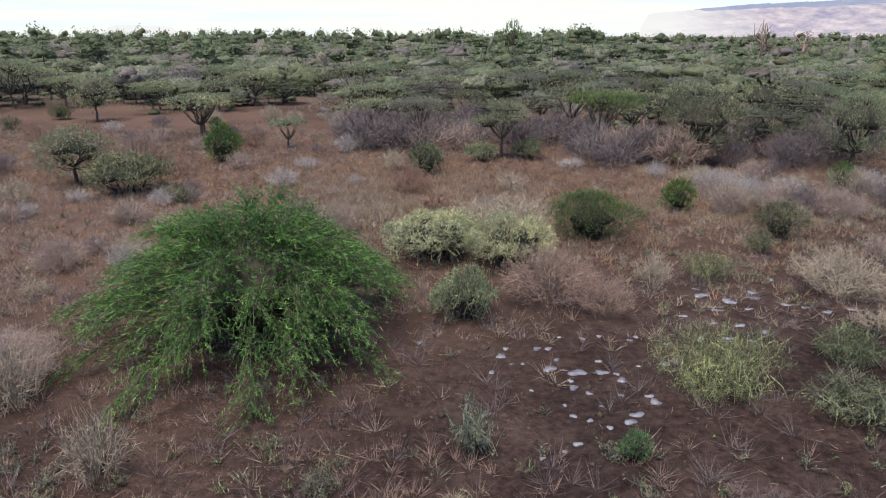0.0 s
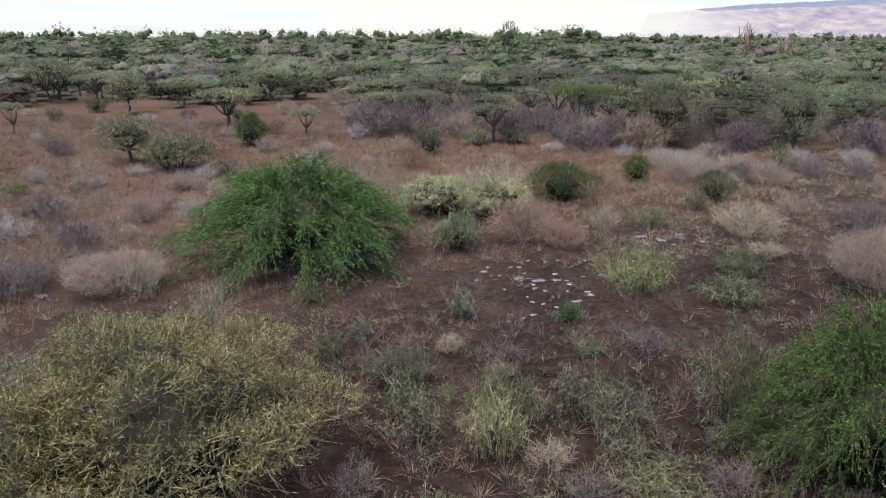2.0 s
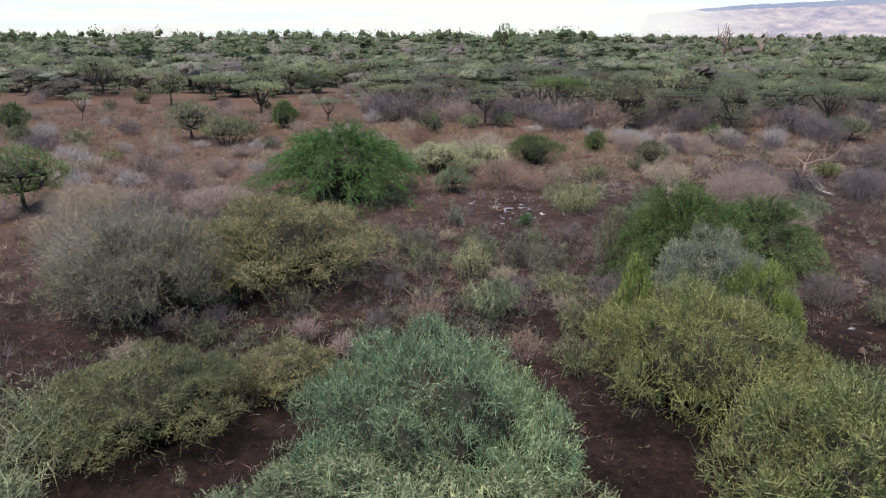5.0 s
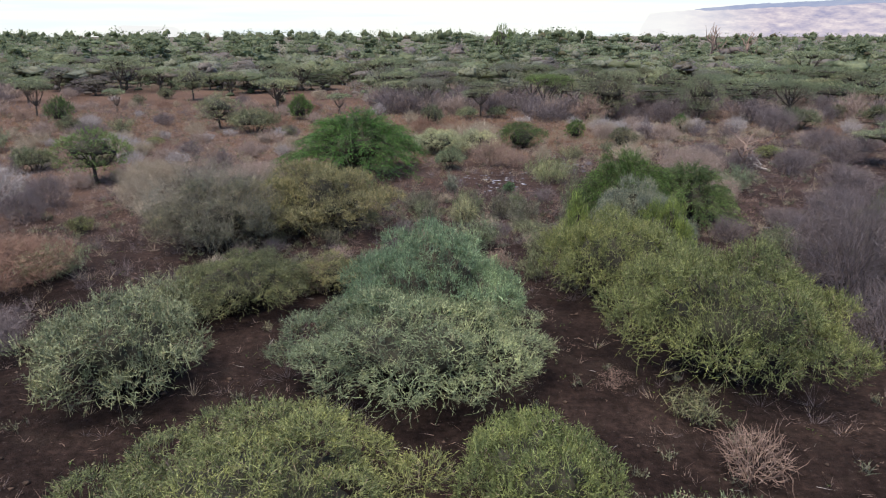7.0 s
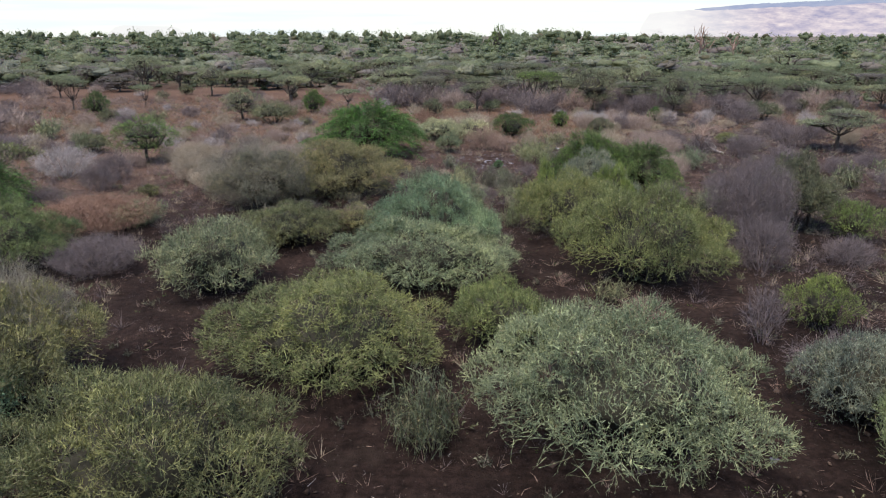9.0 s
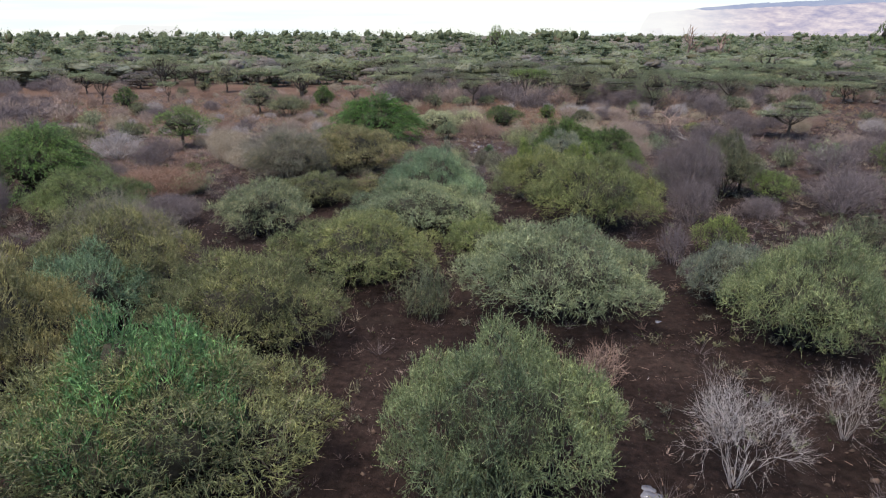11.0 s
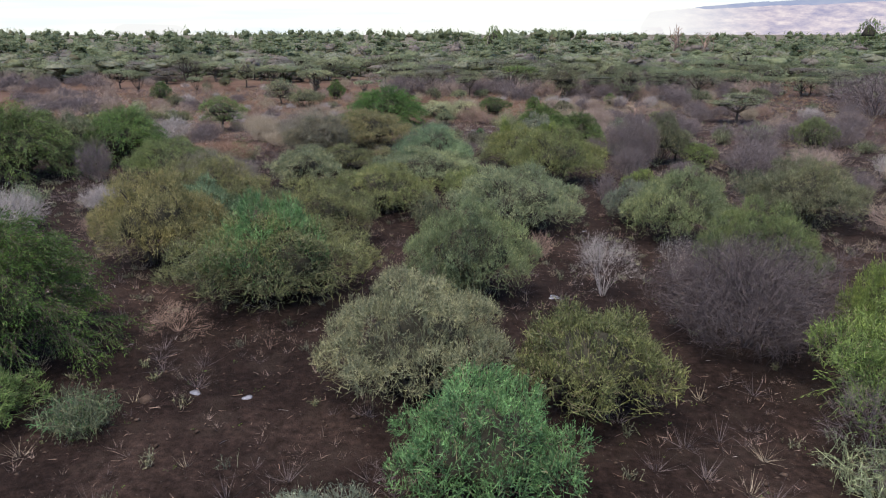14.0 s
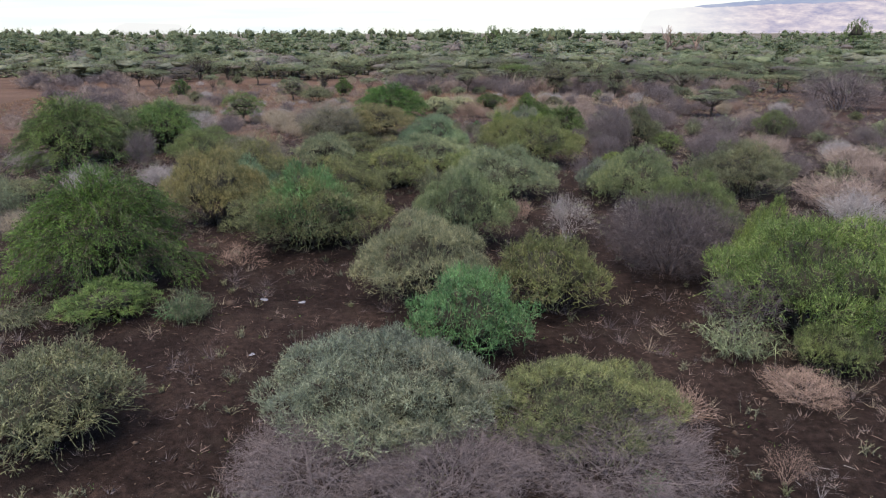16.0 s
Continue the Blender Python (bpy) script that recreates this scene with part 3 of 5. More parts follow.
def form(kind, size, variant):
    """The two meshes (stems, crown) of one plant form, made once and shared; with its radius and height."""
    key = (kind, size, variant)
    if key in FORMS:
        return FORMS[key]
    rng = np.random.default_rng(1000 + 97 * variant + sum(ord(ch) for ch in kind + size))
    soup = Soup()
    mats = (LEAF["olive"], TWIG["bark"])
    if kind == "dome":
        R, H, k, n, L = {"S": (1.0, 1.1, 9, 620, 0.26), "M": (2.2, 2.5, 18, 2900, 0.32), "L": (3.9, 3.9, 34, 7400, 0.38)}[size]
        lobes = cap_lobes(rng, R, H, k)
        p, nrm = shell(rng, lobes, n, 0.29 * H, 0.12)
        p = p + nrm * (0.13 * (R / 3.9) ** 0.5 * swell(p, 1.5 / R ** 0.3))[:, None]
        h = n * 11 // 20
        brush(soup, rng, p[:h], nrm[:h], L, up=0.95, wild=0.5, nleaf=7, leaf=(0.085, 0.024), twig=0.009, splay=0.4)
        sprays(soup, rng, p[h:], nrm[h:], L * 1.15, up=0.35, droop=0.02, wild=0.8, wide=0.0095, forks=3, nleaf=4, leaf=(0.07, 0.026))
        # wispy ends hanging out below the rim
        m = n // 18
        a0 = rng.uniform(0, 2 * math.pi, m)
        rim = np.stack([np.cos(a0) * R * rng.uniform(0.6, 0.98, m), np.sin(a0) * R * rng.uniform(0.6, 0.98, m), H * rng.uniform(0.2, 0.46, m)], 1)
        brush(soup, rng, rim, unit(rim * np.array([1, 1, 0]) + np.array([0, 0, -0.6])), L * 1.5, up=0.0, wild=0.6, nleaf=6, leaf=(0.11, 0.026), twig=0.009, splay=0.3)
        # dark hull: paints the shade seen in gaps between shoots
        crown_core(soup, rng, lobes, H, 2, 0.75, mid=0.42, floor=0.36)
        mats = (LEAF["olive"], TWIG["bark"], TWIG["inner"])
        stems = stem_mesh(kind + "_stems", rng, lobes, 0.035 * (R ** 0.6), 0.14 * R, 9 if size == "S" else 16)
    elif kind == "wisp":
        R, H, k, n, L = {"S": (0.8, 0.7, 4, 130, 0.45), "M": (1.6, 1.3, 6, 380, 0.6), "L": (2.6, 1.8, 8, 800, 0.7)}[size]
        lobes = dome_lobes(rng, R, H, k)
        p, nrm = shell(rng, lobes, n, 0.06)
        p = p * rng.uniform(0.45, 1.04, n)[:, None]
        sprays(soup, rng, p, nrm, L, up=0.15, droop=0.22, wild=0.85, wide=0.009, nleaf=7, leaf=(0.07, 0.026))
        stems = stem_mesh(kind + "_stems", rng, lobes, 0.022 * (R ** 0.5), 0.1 * R, 12)
    elif kind == "weep":
        R, H, k, n, nb = {"S": (1.6, 2.0, 6, 260, 46), "M": (2.6, 2.8, 7, 420, 70), "L": (4.2, 4.0, 12, 700, 130)}[size]
        lobes = dome_lobes(rng, R * 0.8, H * 0.9, k)
        # boughs that rise, arch over and hang, with feathery side twigs along their outer part
        az = np.arange(nb) * 2.39996 + rng.normal(0, 0.3, nb)
        f = np.sqrt((np.arange(nb) + 0.5) / nb) * rng.uniform(0.85, 1.2, nb)
        tipz = H * np.clip(0.92 - 0.72 * f ** 2.2 + rng.normal(0, 0.09, nb), 0.07, 1.0)
        out = np.stack([np.cos(az), np.sin(az), np.zeros(nb)], 1)
        a = out * 0.12 * R + np.array([0, 0, 0.2 * H])
        c = out * (R * f)[:, None] + np.array([0, 0, 1.0]) * tipz[:, None]
        b = out * (R * f * 0.6)[:, None] + np.array([0, 0, 1.0]) * (tipz + 0.24 * H * np.minimum(f, 1.0))[:, None]
        for u in range(4):
            s0, s1, s2 = u / 4, (u + 0.5) / 4, (u + 1) / 4
            at = [(1 - w) ** 2 * a + 2 * w * (1 - w) * b + w ** 2 * c for w in (s0, s1, s2)]
            ribbons(soup, rng, at[0], at[1], at[2], 0.028 * (1 - 0.7 * s1), 1)
        m = 34
        w = rng.uniform(0.42, 1.0, (nb, m, 1))
        q = ((1 - w) ** 2 * a[:, None] + 2 * w * (1 - w) * b[:, None] + w ** 2 * c[:, None]).reshape(-1, 3)
        tan = unit(((1 - w) * (b - a)[:, None] + w * (c - b)[:, None]).reshape(-1, 3))
        side = unit(np.cross(tan, (0, 0, 1.0))) * np.where(rng.random(len(q)) < 0.5, -1, 1)[:, None]
        d = unit(tan * 0.9 + side * rng.uniform(0.1, 0.65, (len(q), 1)) + rng.normal(0, 0.18, q.shape))
        shoots(soup, rng, q + d * 0.25, d, 0.9 * (R / 4.2) ** 0.5, up=0.0, droop=0.24, wild=0.1, nleaf=18, leaf=(0.115, 0.026), twig=0.006, spread=1.2, face=0.9)
        p, nrm = shell(rng, lobes, n, 0.1 * H)
        shoots(soup, rng, p * rng.uniform(0.75, 1.0, (n, 1)), unit(nrm * np.array([1, 1, 0.3])), 0.8, up=0.3, droop=0.4, wild=0.3, nleaf=16, leaf=(0.12, 0.024), twig=0.006, spread=1.3, face=0.9)
        # dark hull behind the fronds, coloured as inside shade
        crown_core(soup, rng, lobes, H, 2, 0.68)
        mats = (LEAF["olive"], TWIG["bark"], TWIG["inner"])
        stems = stem_mesh(kind + "_stems", rng, lobes, 0.05 * (R ** 0.6), 0.12 * R, 14)
    elif kind == "leafy":
        R, H, k, n, L = {"S": (0.9, 1.1, 4, 420, 0.26), "M": (1.8, 1.9, 6, 1100, 0.32), "L": (2.8, 2.4, 8, 2000, 0.36)}[size]
        lobes = dome_lobes(rng, R, H, k)
        p, nrm = shell(rng, lobes, n, 0.1)
        p = p * np.where(rng.random(n) < 0.3, rng.uniform(0.7, 0.95, n), rng.uniform(0.95, 1.05, n))[:, None]
        shoots(soup, rng, p, nrm, L, up=0.4, droop=0.1, wild=0.5, nleaf=13, leaf=(0.065, 0.03), face=0.8)
        # hull in the shade colour, fills the shrub's inside
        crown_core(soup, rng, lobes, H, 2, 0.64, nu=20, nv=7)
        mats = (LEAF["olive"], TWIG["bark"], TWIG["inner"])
        stems = stem_mesh(kind + "_stems", rng, lobes, 0.03 * (R ** 0.6), 0.12 * R, 9)
    elif kind == "bare":
        R, H, k, n = {"F": (0.8, 0.8, 5, 240), "S": (0.8, 0.8, 5, 230), "M": (1.7, 1.6, 7, 900), "L": (3.2, 2.7, 12, 3400)}[size]
        lobes = dome_lobes(rng, R, H, k)
        p, nrm = shell(rng, lobes, n, 0.1 * H, 0.5)
        p = p * rng.uniform(0.75, 1.06, n)[:, None]
        inner = {"F": 0.6, "S": 0.6, "M": 0.68, "L": 0.76}[size]
        a = p * inner + rng.normal(0, 0.07 * R, (n, 3))
        b = (a + p) / 2 + rng.normal(0, 0.07 * R, (n, 3))
        ribbons(soup, rng, a, b, p, {"F": 0.0075, "S": 0.0075, "M": 0.007, "L": 0.006}[size], 1)
        for rep in range(3 if size == "L" else 2):
            s = rng.uniform(0.3, 0.9, (n, 1))
            q = b + (p - b) * s
            end = q + unit(p - b + rng.normal(0, 0.3, (n, 3)) * R * 0.5) * rng.uniform(0.15, 0.42, (n, 1)) * (R ** 0.4)
            ribbons(soup, rng, q, (q + end) / 2 + rng.normal(0, 0.02, (n, 3)), end, {"F": 0.006, "S": 0.0055, "M": 0.005, "L": 0.0045}[size], 1)
        mats = (LEAF["olive"], TWIG["purple"])
        stems = stem_mesh(kind + "_stems", rng, lobes, (0.011 if size == "F" else 0.024) * (R ** 0.6), 0.08 * R, {"F": 5, "S": 8}.get(size, 15))
    elif kind == "fan":
        forks = {"S": (5, 3, 3, 2), "M": (9, 5, 4, 4), "L": (11, 5, 5, 5)}[size]
        a0 = np.arange(forks[0]) * 2 * math.pi / forks[0] + rng.uniform(-0.3, 0.3, forks[0])
        start = np.zeros((forks[0], 3))
        d = unit(np.stack([np.cos(a0) * 0.62, np.sin(a0) * 0.62, np.ones(forks[0])], 1) + rng.normal(0, 0.12, (forks[0], 3)))
        ends = []
        for lv, (ln, wd, sp) in enumerate(((0.6, 0.0055, 0.0), (0.5, 0.0036, 0.42), (0.42, 0.0026, 0.5), (0.3, 0.002, 0.55))):
            if lv:
                start, d = np.repeat(start, forks[lv], 0), np.repeat(d, forks[lv], 0)
                d = unit(d + rng.normal(0, sp, d.shape) + np.array([0, 0, 0.06]))
            reach = ln * rng.uniform(0.65, 1.25, (len(d), 1))
            end = start + d * reach
            ribbons(soup, rng, start, start + d * reach * 0.5 + rng.normal(0, 0.025, d.shape), end + d * 0.03, wd, 1)
            start = end - d * reach * (0.0 if lv == 0 else rng.uniform(0, 0.4, (len(d), 1)))
            ends.append(end)
        ends = np.concatenate(ends)
        R, H = float(np.percentile(np.hypot(ends[:, 0], ends[:, 1]), 97)), float(np.percentile(ends[:, 2], 98))
        mats = (LEAF["olive"], TWIG["white"])
        st = Soup()
        for k in range(forks[0]):
            tip = 0.55 * np.array([math.cos(a0[k]) * 0.5, math.sin(a0[k]) * 0.5, 0.85])
            tube(st, bent(rng, (0.03 * math.cos(a0[k]), 0.03 * math.sin(a0[k]), -0.1), tip, 4, 0.05), np.linspace(0.011, 0.004, 4), 5)
        stems = st.mesh(kind + "_stems", (TWIG["bark"],), flat=False)
    elif kind in ("umbrella", "layered", "round"):
        R, H, n = {"umbrella": (2.6, 3.6, 900), "layered": (2.6, 4.0, 900), "round": (2.4, 3.6, 1100)}[kind]
        fine = size == "M"
        n = n if fine else int(n * 0.42)
        lobes = []
        k = 10
        for i in range(k):
            a = 2 * math.pi * (i + rng.uniform(-0.3, 0.3)) / k
            r = R * rng.uniform(0.4, 0.68)
            s = R * rng.uniform(0.28, 0.42)
            if kind == "umbrella":
                z, hz = H * (0.93 - 0.16 * (r / R) ** 2) * rng.uniform(0.95, 1.02), H * 0.06
            elif kind == "layered":
                z, hz = H * rng.uniform(0.5, 0.9), H * 0.065
            else:
                z, hz = H * (0.84 - 0.62 * (r / R) ** 2) * rng.uniform(0.86, 1.06), H * 0.18
            lobes.append((r * math.cos(a), r * math.sin(a), z, s, s * rng.uniform(0.8, 1.3), hz))
            if kind == "round" and i % 2:
                lobes.append((r * 1.1 * math.cos(a + 0.3), r * 1.1 * math.sin(a + 0.3), H * rng.uniform(0.3, 0.42), s * 0.9, s * 0.9, H * 0.13))
        lobes.append((0, 0, H * (0.9 if kind != "round" else 0.82), R * 0.5, R * 0.5, H * (0.08 if kind != "round" else 0.16)))
        p, nrm = shell(rng, lobes, n, 0.2, 0.12)
        shoots(soup, rng, p, unit(nrm * np.array([1, 1, 0.6])), 0.4, up=0.3, droop=0.02, wild=0.4, nleaf=12 if fine else 8, leaf=(0.09, 0.036) if fine else (0.165, 0.064), twig=0.010, face=1.2)
        # dark hull or pads under the leaves, shade put into their colour
        if kind != "layered":
            hull = [(lb[0], lb[1], lb[2], lb[3], lb[4], lb[5] * 0.8) for lb in lobes]
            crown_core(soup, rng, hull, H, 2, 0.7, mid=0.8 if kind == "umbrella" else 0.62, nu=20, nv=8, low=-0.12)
        else:
            for lb in lobes:
                lb = np.asarray(lb)
                pad(soup, rng, lb[:3] - np.array([0, 0, 0.3]) * lb[3:], lb[3:] * np.array([0.62, 0.62, 0.4]), 2, 0.14, PAD_A=8, PAD_B=4)
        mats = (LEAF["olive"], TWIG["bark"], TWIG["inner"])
        st = Soup()
        fork = np.array([rng.normal(0, 0.1), rng.normal(0, 0.1), H * rng.uniform(0.28, 0.4)])
        tube(st, bent(rng, (0, 0, -0.2), fork, 5, 0.06), np.linspace(0.14, 0.10, 5), 6)
        for lb in lobes:
            lb = np.asarray(lb)
            path = bent(rng, fork - (0, 0, 0.05), lb[:3], 5, 0.08, -0.06)
            tube(st, path, np.linspace(0.07, 0.02, 5), 4 if fine else 3)
            for j in range(2 if fine else 0):
                q = path[rng.integers(2, 4)]
                tube(st, bent(rng, q, lb[:3] + rng.normal(0, 0.45, 3) * lb[3:], 4, 0.08), np.linspace(0.03, 0.008, 4), 3)
        stems = st.mesh(kind + "_trunk", (TWIG["bark"],), flat=False)
    crown = soup.mesh(kind + "_crown", mats, flat=False)
    FORMS[key] = (stems, crown, R, H)
    return FORMS[key]


NAMES = {"dome": "bush", "wisp": "low_bush", "weep": "weeping_shrub", "leafy": "leafy_shrub", "bare": "bare_bush", "fan": "dead_shrub",
         "umbrella": "umbrella_tree", "layered": "acacia_tree", "round": "small_tree"}
SHAPES = {"dome": "dense domed thorn bush", "wisp": "sparse low shrub", "weep": "wide drooping feathery shrub", "leafy": "compact leafy shrub",
          "bare": "leafless tangled bush", "fan": "dead fanned shrub", "umbrella": "flat-topped acacia tree",
          "layered": "layered flat acacia tree", "round": "small round-crowned tree"}
TINTS = {"mint": "pale grey-green leaves", "greygreen": "dull grey-green leaves", "olive": "olive-yellow leaves", "lime": "fresh lime-green leaves",
         "yellowgreen": "yellow-green leaves", "darkgreen": "deep green leaves", "green": "bright green leaves", "jade": "vivid jade-green leaves",
         "bluegrey": "bluish grey leaves", "teal": "bluish green leaves", "fern": "clear mid-green leaves", "pale": "pale dusty green leaves", "sage": "pale sage-green leaves", "acacia": "muted green leaves", "wood": "dark green leaves", "wood_grey": "pale grey-green leaves", "wood_dry": "sparse grey-brown leaves", "wood_dark": "deep dull green leaves", "herb": "grey-brown leaves", "moss": "mossy green leaves",
         "purple": "purplish grey wood", "pink": "pinkish brown wood", "umber": "dull grey-brown wood", "plum": "dark purplish wood", "straw": "straw-coloured stalks", "white": "bleached white wood", "redbrown": "red-brown twigs",
         "rust": "rust-coloured stalks", "rose": "dusty pink stalks"}
GROUPS = {"dome": "thorn bushes", "wisp": "low shrubs", "weep": "weeping shrubs", "leafy": "leafy shrubs", "bare": "bare bushes", "fan": "dead shrubs",
          "umbrella": "acacia trees", "layered": "acacia trees", "round": "small trees"}
ORDER = [0]


def plant(kind, tint, x, y, width, height, ground="bare soil"):
    """One plant, rooted at x, y, this wide and high: an Empty at its foot with its stems (or trunk) and its crown."""
    ORDER[0] += 1
    i = ORDER[0]
    if kind in ("umbrella", "layered", "round"):
        size = "M" if y < 68 else "F"
    else:
        cuts = {"dome": (3.0, 6.0), "wisp": (2.3, 4.2), "weep": (4.2, 6.6), "leafy": (2.6, 4.6), "bare": (2.4, 4.6), "fan": (1.6, 3.0)}[kind]
        size = "S" if width < cuts[0] else "M" if width < cuts[1] else "L"
        if (y > 44 or abs(x) > 32) and kind not in ("fan", "weep"):
            size = {"L": "M", "M": "S", "S": "S"}[size]      # far off, lighter forms
        if kind == "bare" and (y > 34 or abs(x) > 26):
            size = "F" if width < 3.0 else "M"
    stems, crown, R, H = form(kind, size, i % 3)
    foot = new(NAMES[kind])
    turn = (i * 137.5) % 360
    s, sz = 0.96 * width / (2 * R), height / H
    foot.matrix_basis = pose(x, y, float(ground_z(x, y)), 0, 0, turn) @ Matrix.Diagonal((s, s, sz, 1))
    foot.empty_display_size = 0.3
    tree = kind in ("umbrella", "layered", "round")
    tagged(foot, SHAPES[kind] + " with " + TINTS[tint] + " on " + ground, "tree" if tree else "shrub", GROUPS[kind])
    a = new("trunk", stems)
    b = new("crown", crown)
    a.parent = b.parent = foot
    if kind in ("bare", "fan"):
        b.material_slots[1].link = a.material_slots[0].link = 'OBJECT'
        b.material_slots[1].material = a.material_slots[0].material = TWIG[tint]
    else:
        b.material_slots[0].link = 'OBJECT'
        b.material_slots[0].material = LEAF[tint]
    return foot


def bare_thicket(name, places, tint, label):
    """Leafless bushes that grow into one another, joined: places are x, y, width, height."""
    soup = Soup()
    for i, (x, y, w, h) in enumerate(places):
        stems, crown, R, H = form("bare", "F", i % 3)
        turn = i * 2.4
        for me in (stems, crown):
            v = np.empty(len(me.vertices) * 3, np.float32)
            me.vertices.foreach_get("co", v)
            v = v.reshape(-1, 3) * np.array([0.48 * w / R, 0.48 * w / R, h / H])
            v = np.stack([x + v[:, 0] * math.cos(turn) - v[:, 1] * math.sin(turn), y + v[:, 0] * math.sin(turn) + v[:, 1] * math.cos(turn), float(ground_z(x, y)) + v[:, 2]], 1)
            f = np.empty(len(me.polygons) * 3, np.int32)
            me.loops.foreach_get("vertex_index", f)
            soup.add(v, f)
    return tagged(new(name, soup.mesh(name, (TWIG[tint],))), label, "scrub", kind="stuff")


# ---- ground, one sheet to the horizon ----
def spaced(near_a, near_b, step, far):
    mid = list(np.arange(near_a, near_b + step / 2, step))
    out, s, v = [], step, mid[-1]
    while v < far:
        s *= 1.35
        v += s
        out.append(v)
    low, s, v = [], step, mid[0]
    while v > -far:
        s *= 1.35
        v -= s
        low.append(v)
    return np.array(low[::-1] + mid + out)


gx, gy = spaced(-50, 50, 0.7, 4700), spaced(-84, 74, 0.7, 4700)
GX, GY = np.meshgrid(gx, gy, indexing="ij")
GZ = ground_z(GX, GY) * np.exp(-(np.hypot(GX, GY - 20) / 900) ** 2)
near = np.exp(-(np.hypot(GX, GY) / 110) ** 4)
rs = np.random.default_rng(5)
GZ = GZ + rs.normal(0, 0.018, GZ.shape) * near
ny = len(gy)
ii, jj = np.meshgrid(np.arange(len(gx) - 1), np.arange(ny - 1), indexing="ij")
q = (ii * ny + jj).ravel()
tri = np.concatenate([np.stack([q, q + ny, q + ny + 1], 1), np.stack([q, q + ny + 1, q + 1], 1)])
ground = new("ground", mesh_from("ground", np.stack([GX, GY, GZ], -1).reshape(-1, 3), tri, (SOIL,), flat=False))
tagged(ground, "dark reddish-brown savanna soil with litter and small stones", "ground", kind="structure")


# ---- the escarpment far off and a hill in the haze ----
def ridge(name, x0, x1, y, crest, material, label, base=-95.0, n=140, rough=6.0, seed=1):
    """A long cliff with a level top, steep face and a foot of scree; gullies break its face."""
    r = np.random.default_rng(seed)
    xs = np.linspace(x0, x1, n)
    gully = np.cumsum(r.normal(0, 1, n))
    gully = (gully - np.linspace(gully[0], gully[-1], n)) * 9
    soup = Soup()
    rows = []
    for frac, back in ((0.0, -420), (0.34, -180), (0.42, -120), (0.9, -40), (1.0, 0), (1.0, 420), (0.0, 470)):
        top = np.array([crest((x - x0) / (x1 - x0)) for x in xs])
        z = base + (top - base) * frac + r.normal(0, rough * 0.4, n) * (0.2 < frac) * (frac < 1.01)
        rows.append(np.stack([xs, y + back + gully * (1 - 0.3 * frac), z], 1))
    v = np.concatenate(rows)
    a = (np.arange(len(rows) - 1)[:, None] * n + np.arange(n - 1)).ravel()
    f = np.concatenate([np.stack([a, a + 1, a + n + 1], 1), np.stack([a, a + n + 1, a + n], 1)])
    soup.add(v, f)
    return tagged(new(name, soup.mesh(name, (material,), flat=False)), label, "cliff", kind="structure")


# glowing backdrop colours that already hold the daylight and the haze
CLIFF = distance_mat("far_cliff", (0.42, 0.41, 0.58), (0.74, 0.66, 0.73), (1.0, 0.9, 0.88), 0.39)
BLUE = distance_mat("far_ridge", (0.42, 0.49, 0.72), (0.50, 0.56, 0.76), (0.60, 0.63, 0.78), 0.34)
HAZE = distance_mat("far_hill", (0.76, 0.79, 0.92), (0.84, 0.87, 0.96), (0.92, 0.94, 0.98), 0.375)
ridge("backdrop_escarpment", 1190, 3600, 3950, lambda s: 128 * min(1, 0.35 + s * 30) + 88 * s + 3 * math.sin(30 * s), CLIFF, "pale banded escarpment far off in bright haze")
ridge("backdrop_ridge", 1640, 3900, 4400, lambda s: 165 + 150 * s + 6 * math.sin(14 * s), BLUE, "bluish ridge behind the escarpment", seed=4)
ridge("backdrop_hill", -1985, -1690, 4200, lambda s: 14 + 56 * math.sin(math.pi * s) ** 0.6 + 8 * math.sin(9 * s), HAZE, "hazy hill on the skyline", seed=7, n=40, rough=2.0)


# ---- plants that stand by themselves: kind, tint, x, y, width, height ----
plant("weep", "green", -7.3, 24.60, 13.0, 5.0)
plant("bare", "straw", 3.54, 36.91, 6.65, 2.95)
plant("dome", "pale", -0.4, 34.2, 5.8, 2.5)
plant("dome", "pale", 3.4, 33.2, 4.6, 2.5)
plant("dome", "mint", 0.79, 26.45, 2.70, 2.03)
plant("leafy", "green", 8.30, 37.65, 5.60, 2.6)
plant("bare", "pink", 4.56, 27.97, 4.56, 2.67)
plant("bare", "pink", 6.74, 26.68, 2.95, 1.53)
plant("bare", "straw", 9.50, 29.34, 2.19, 1.73)
plant("wisp", "fern", 8.9, 20.05, 5.0, 2.3)
plant("wisp", "bluegrey", 0.85, 16.72, 1.67, 1.73)
plant("leafy", "jade", 5.26, 16.26, 1.01, 0.79)
plant("bare", "straw", 17.77, 28.90, 4.57, 2.11)
plant("bare", "straw", 17.05, 24.78, 2.22, 0.90)
plant("wisp", "greygreen", 12.60, 30.71, 3.08, 1.43)
plant("fan", "straw", -2.19, 18.94, 1.06, 1.01)
plant("bare", "white", -15.55, 31.77, 1.80, 1.48)
plant("bare", "straw", -13.35, 19.25, 2.14, 2.25)
plant("bare", "straw", -9.06, 15.46, 2.08, 2.02)
plant("fan", "straw", -8.63, 17.85, 1.00, 1.16)
plant("wisp", "fern", 14.47, 22.34, 3.00, 1.44)
plant("wisp", "greygreen", 12.8, 18.7, 4.0, 1.3)
plant("round", "mint", -27.71, 51.23, 5.79, 4.35, "dry grass")
plant("dome", "greygreen", -22.84, 48.90, 5.83, 3.27, "dry grass")
plant("umbrella", "mint", -25.78, 73.26, 8.41, 4.46, "dry grass")
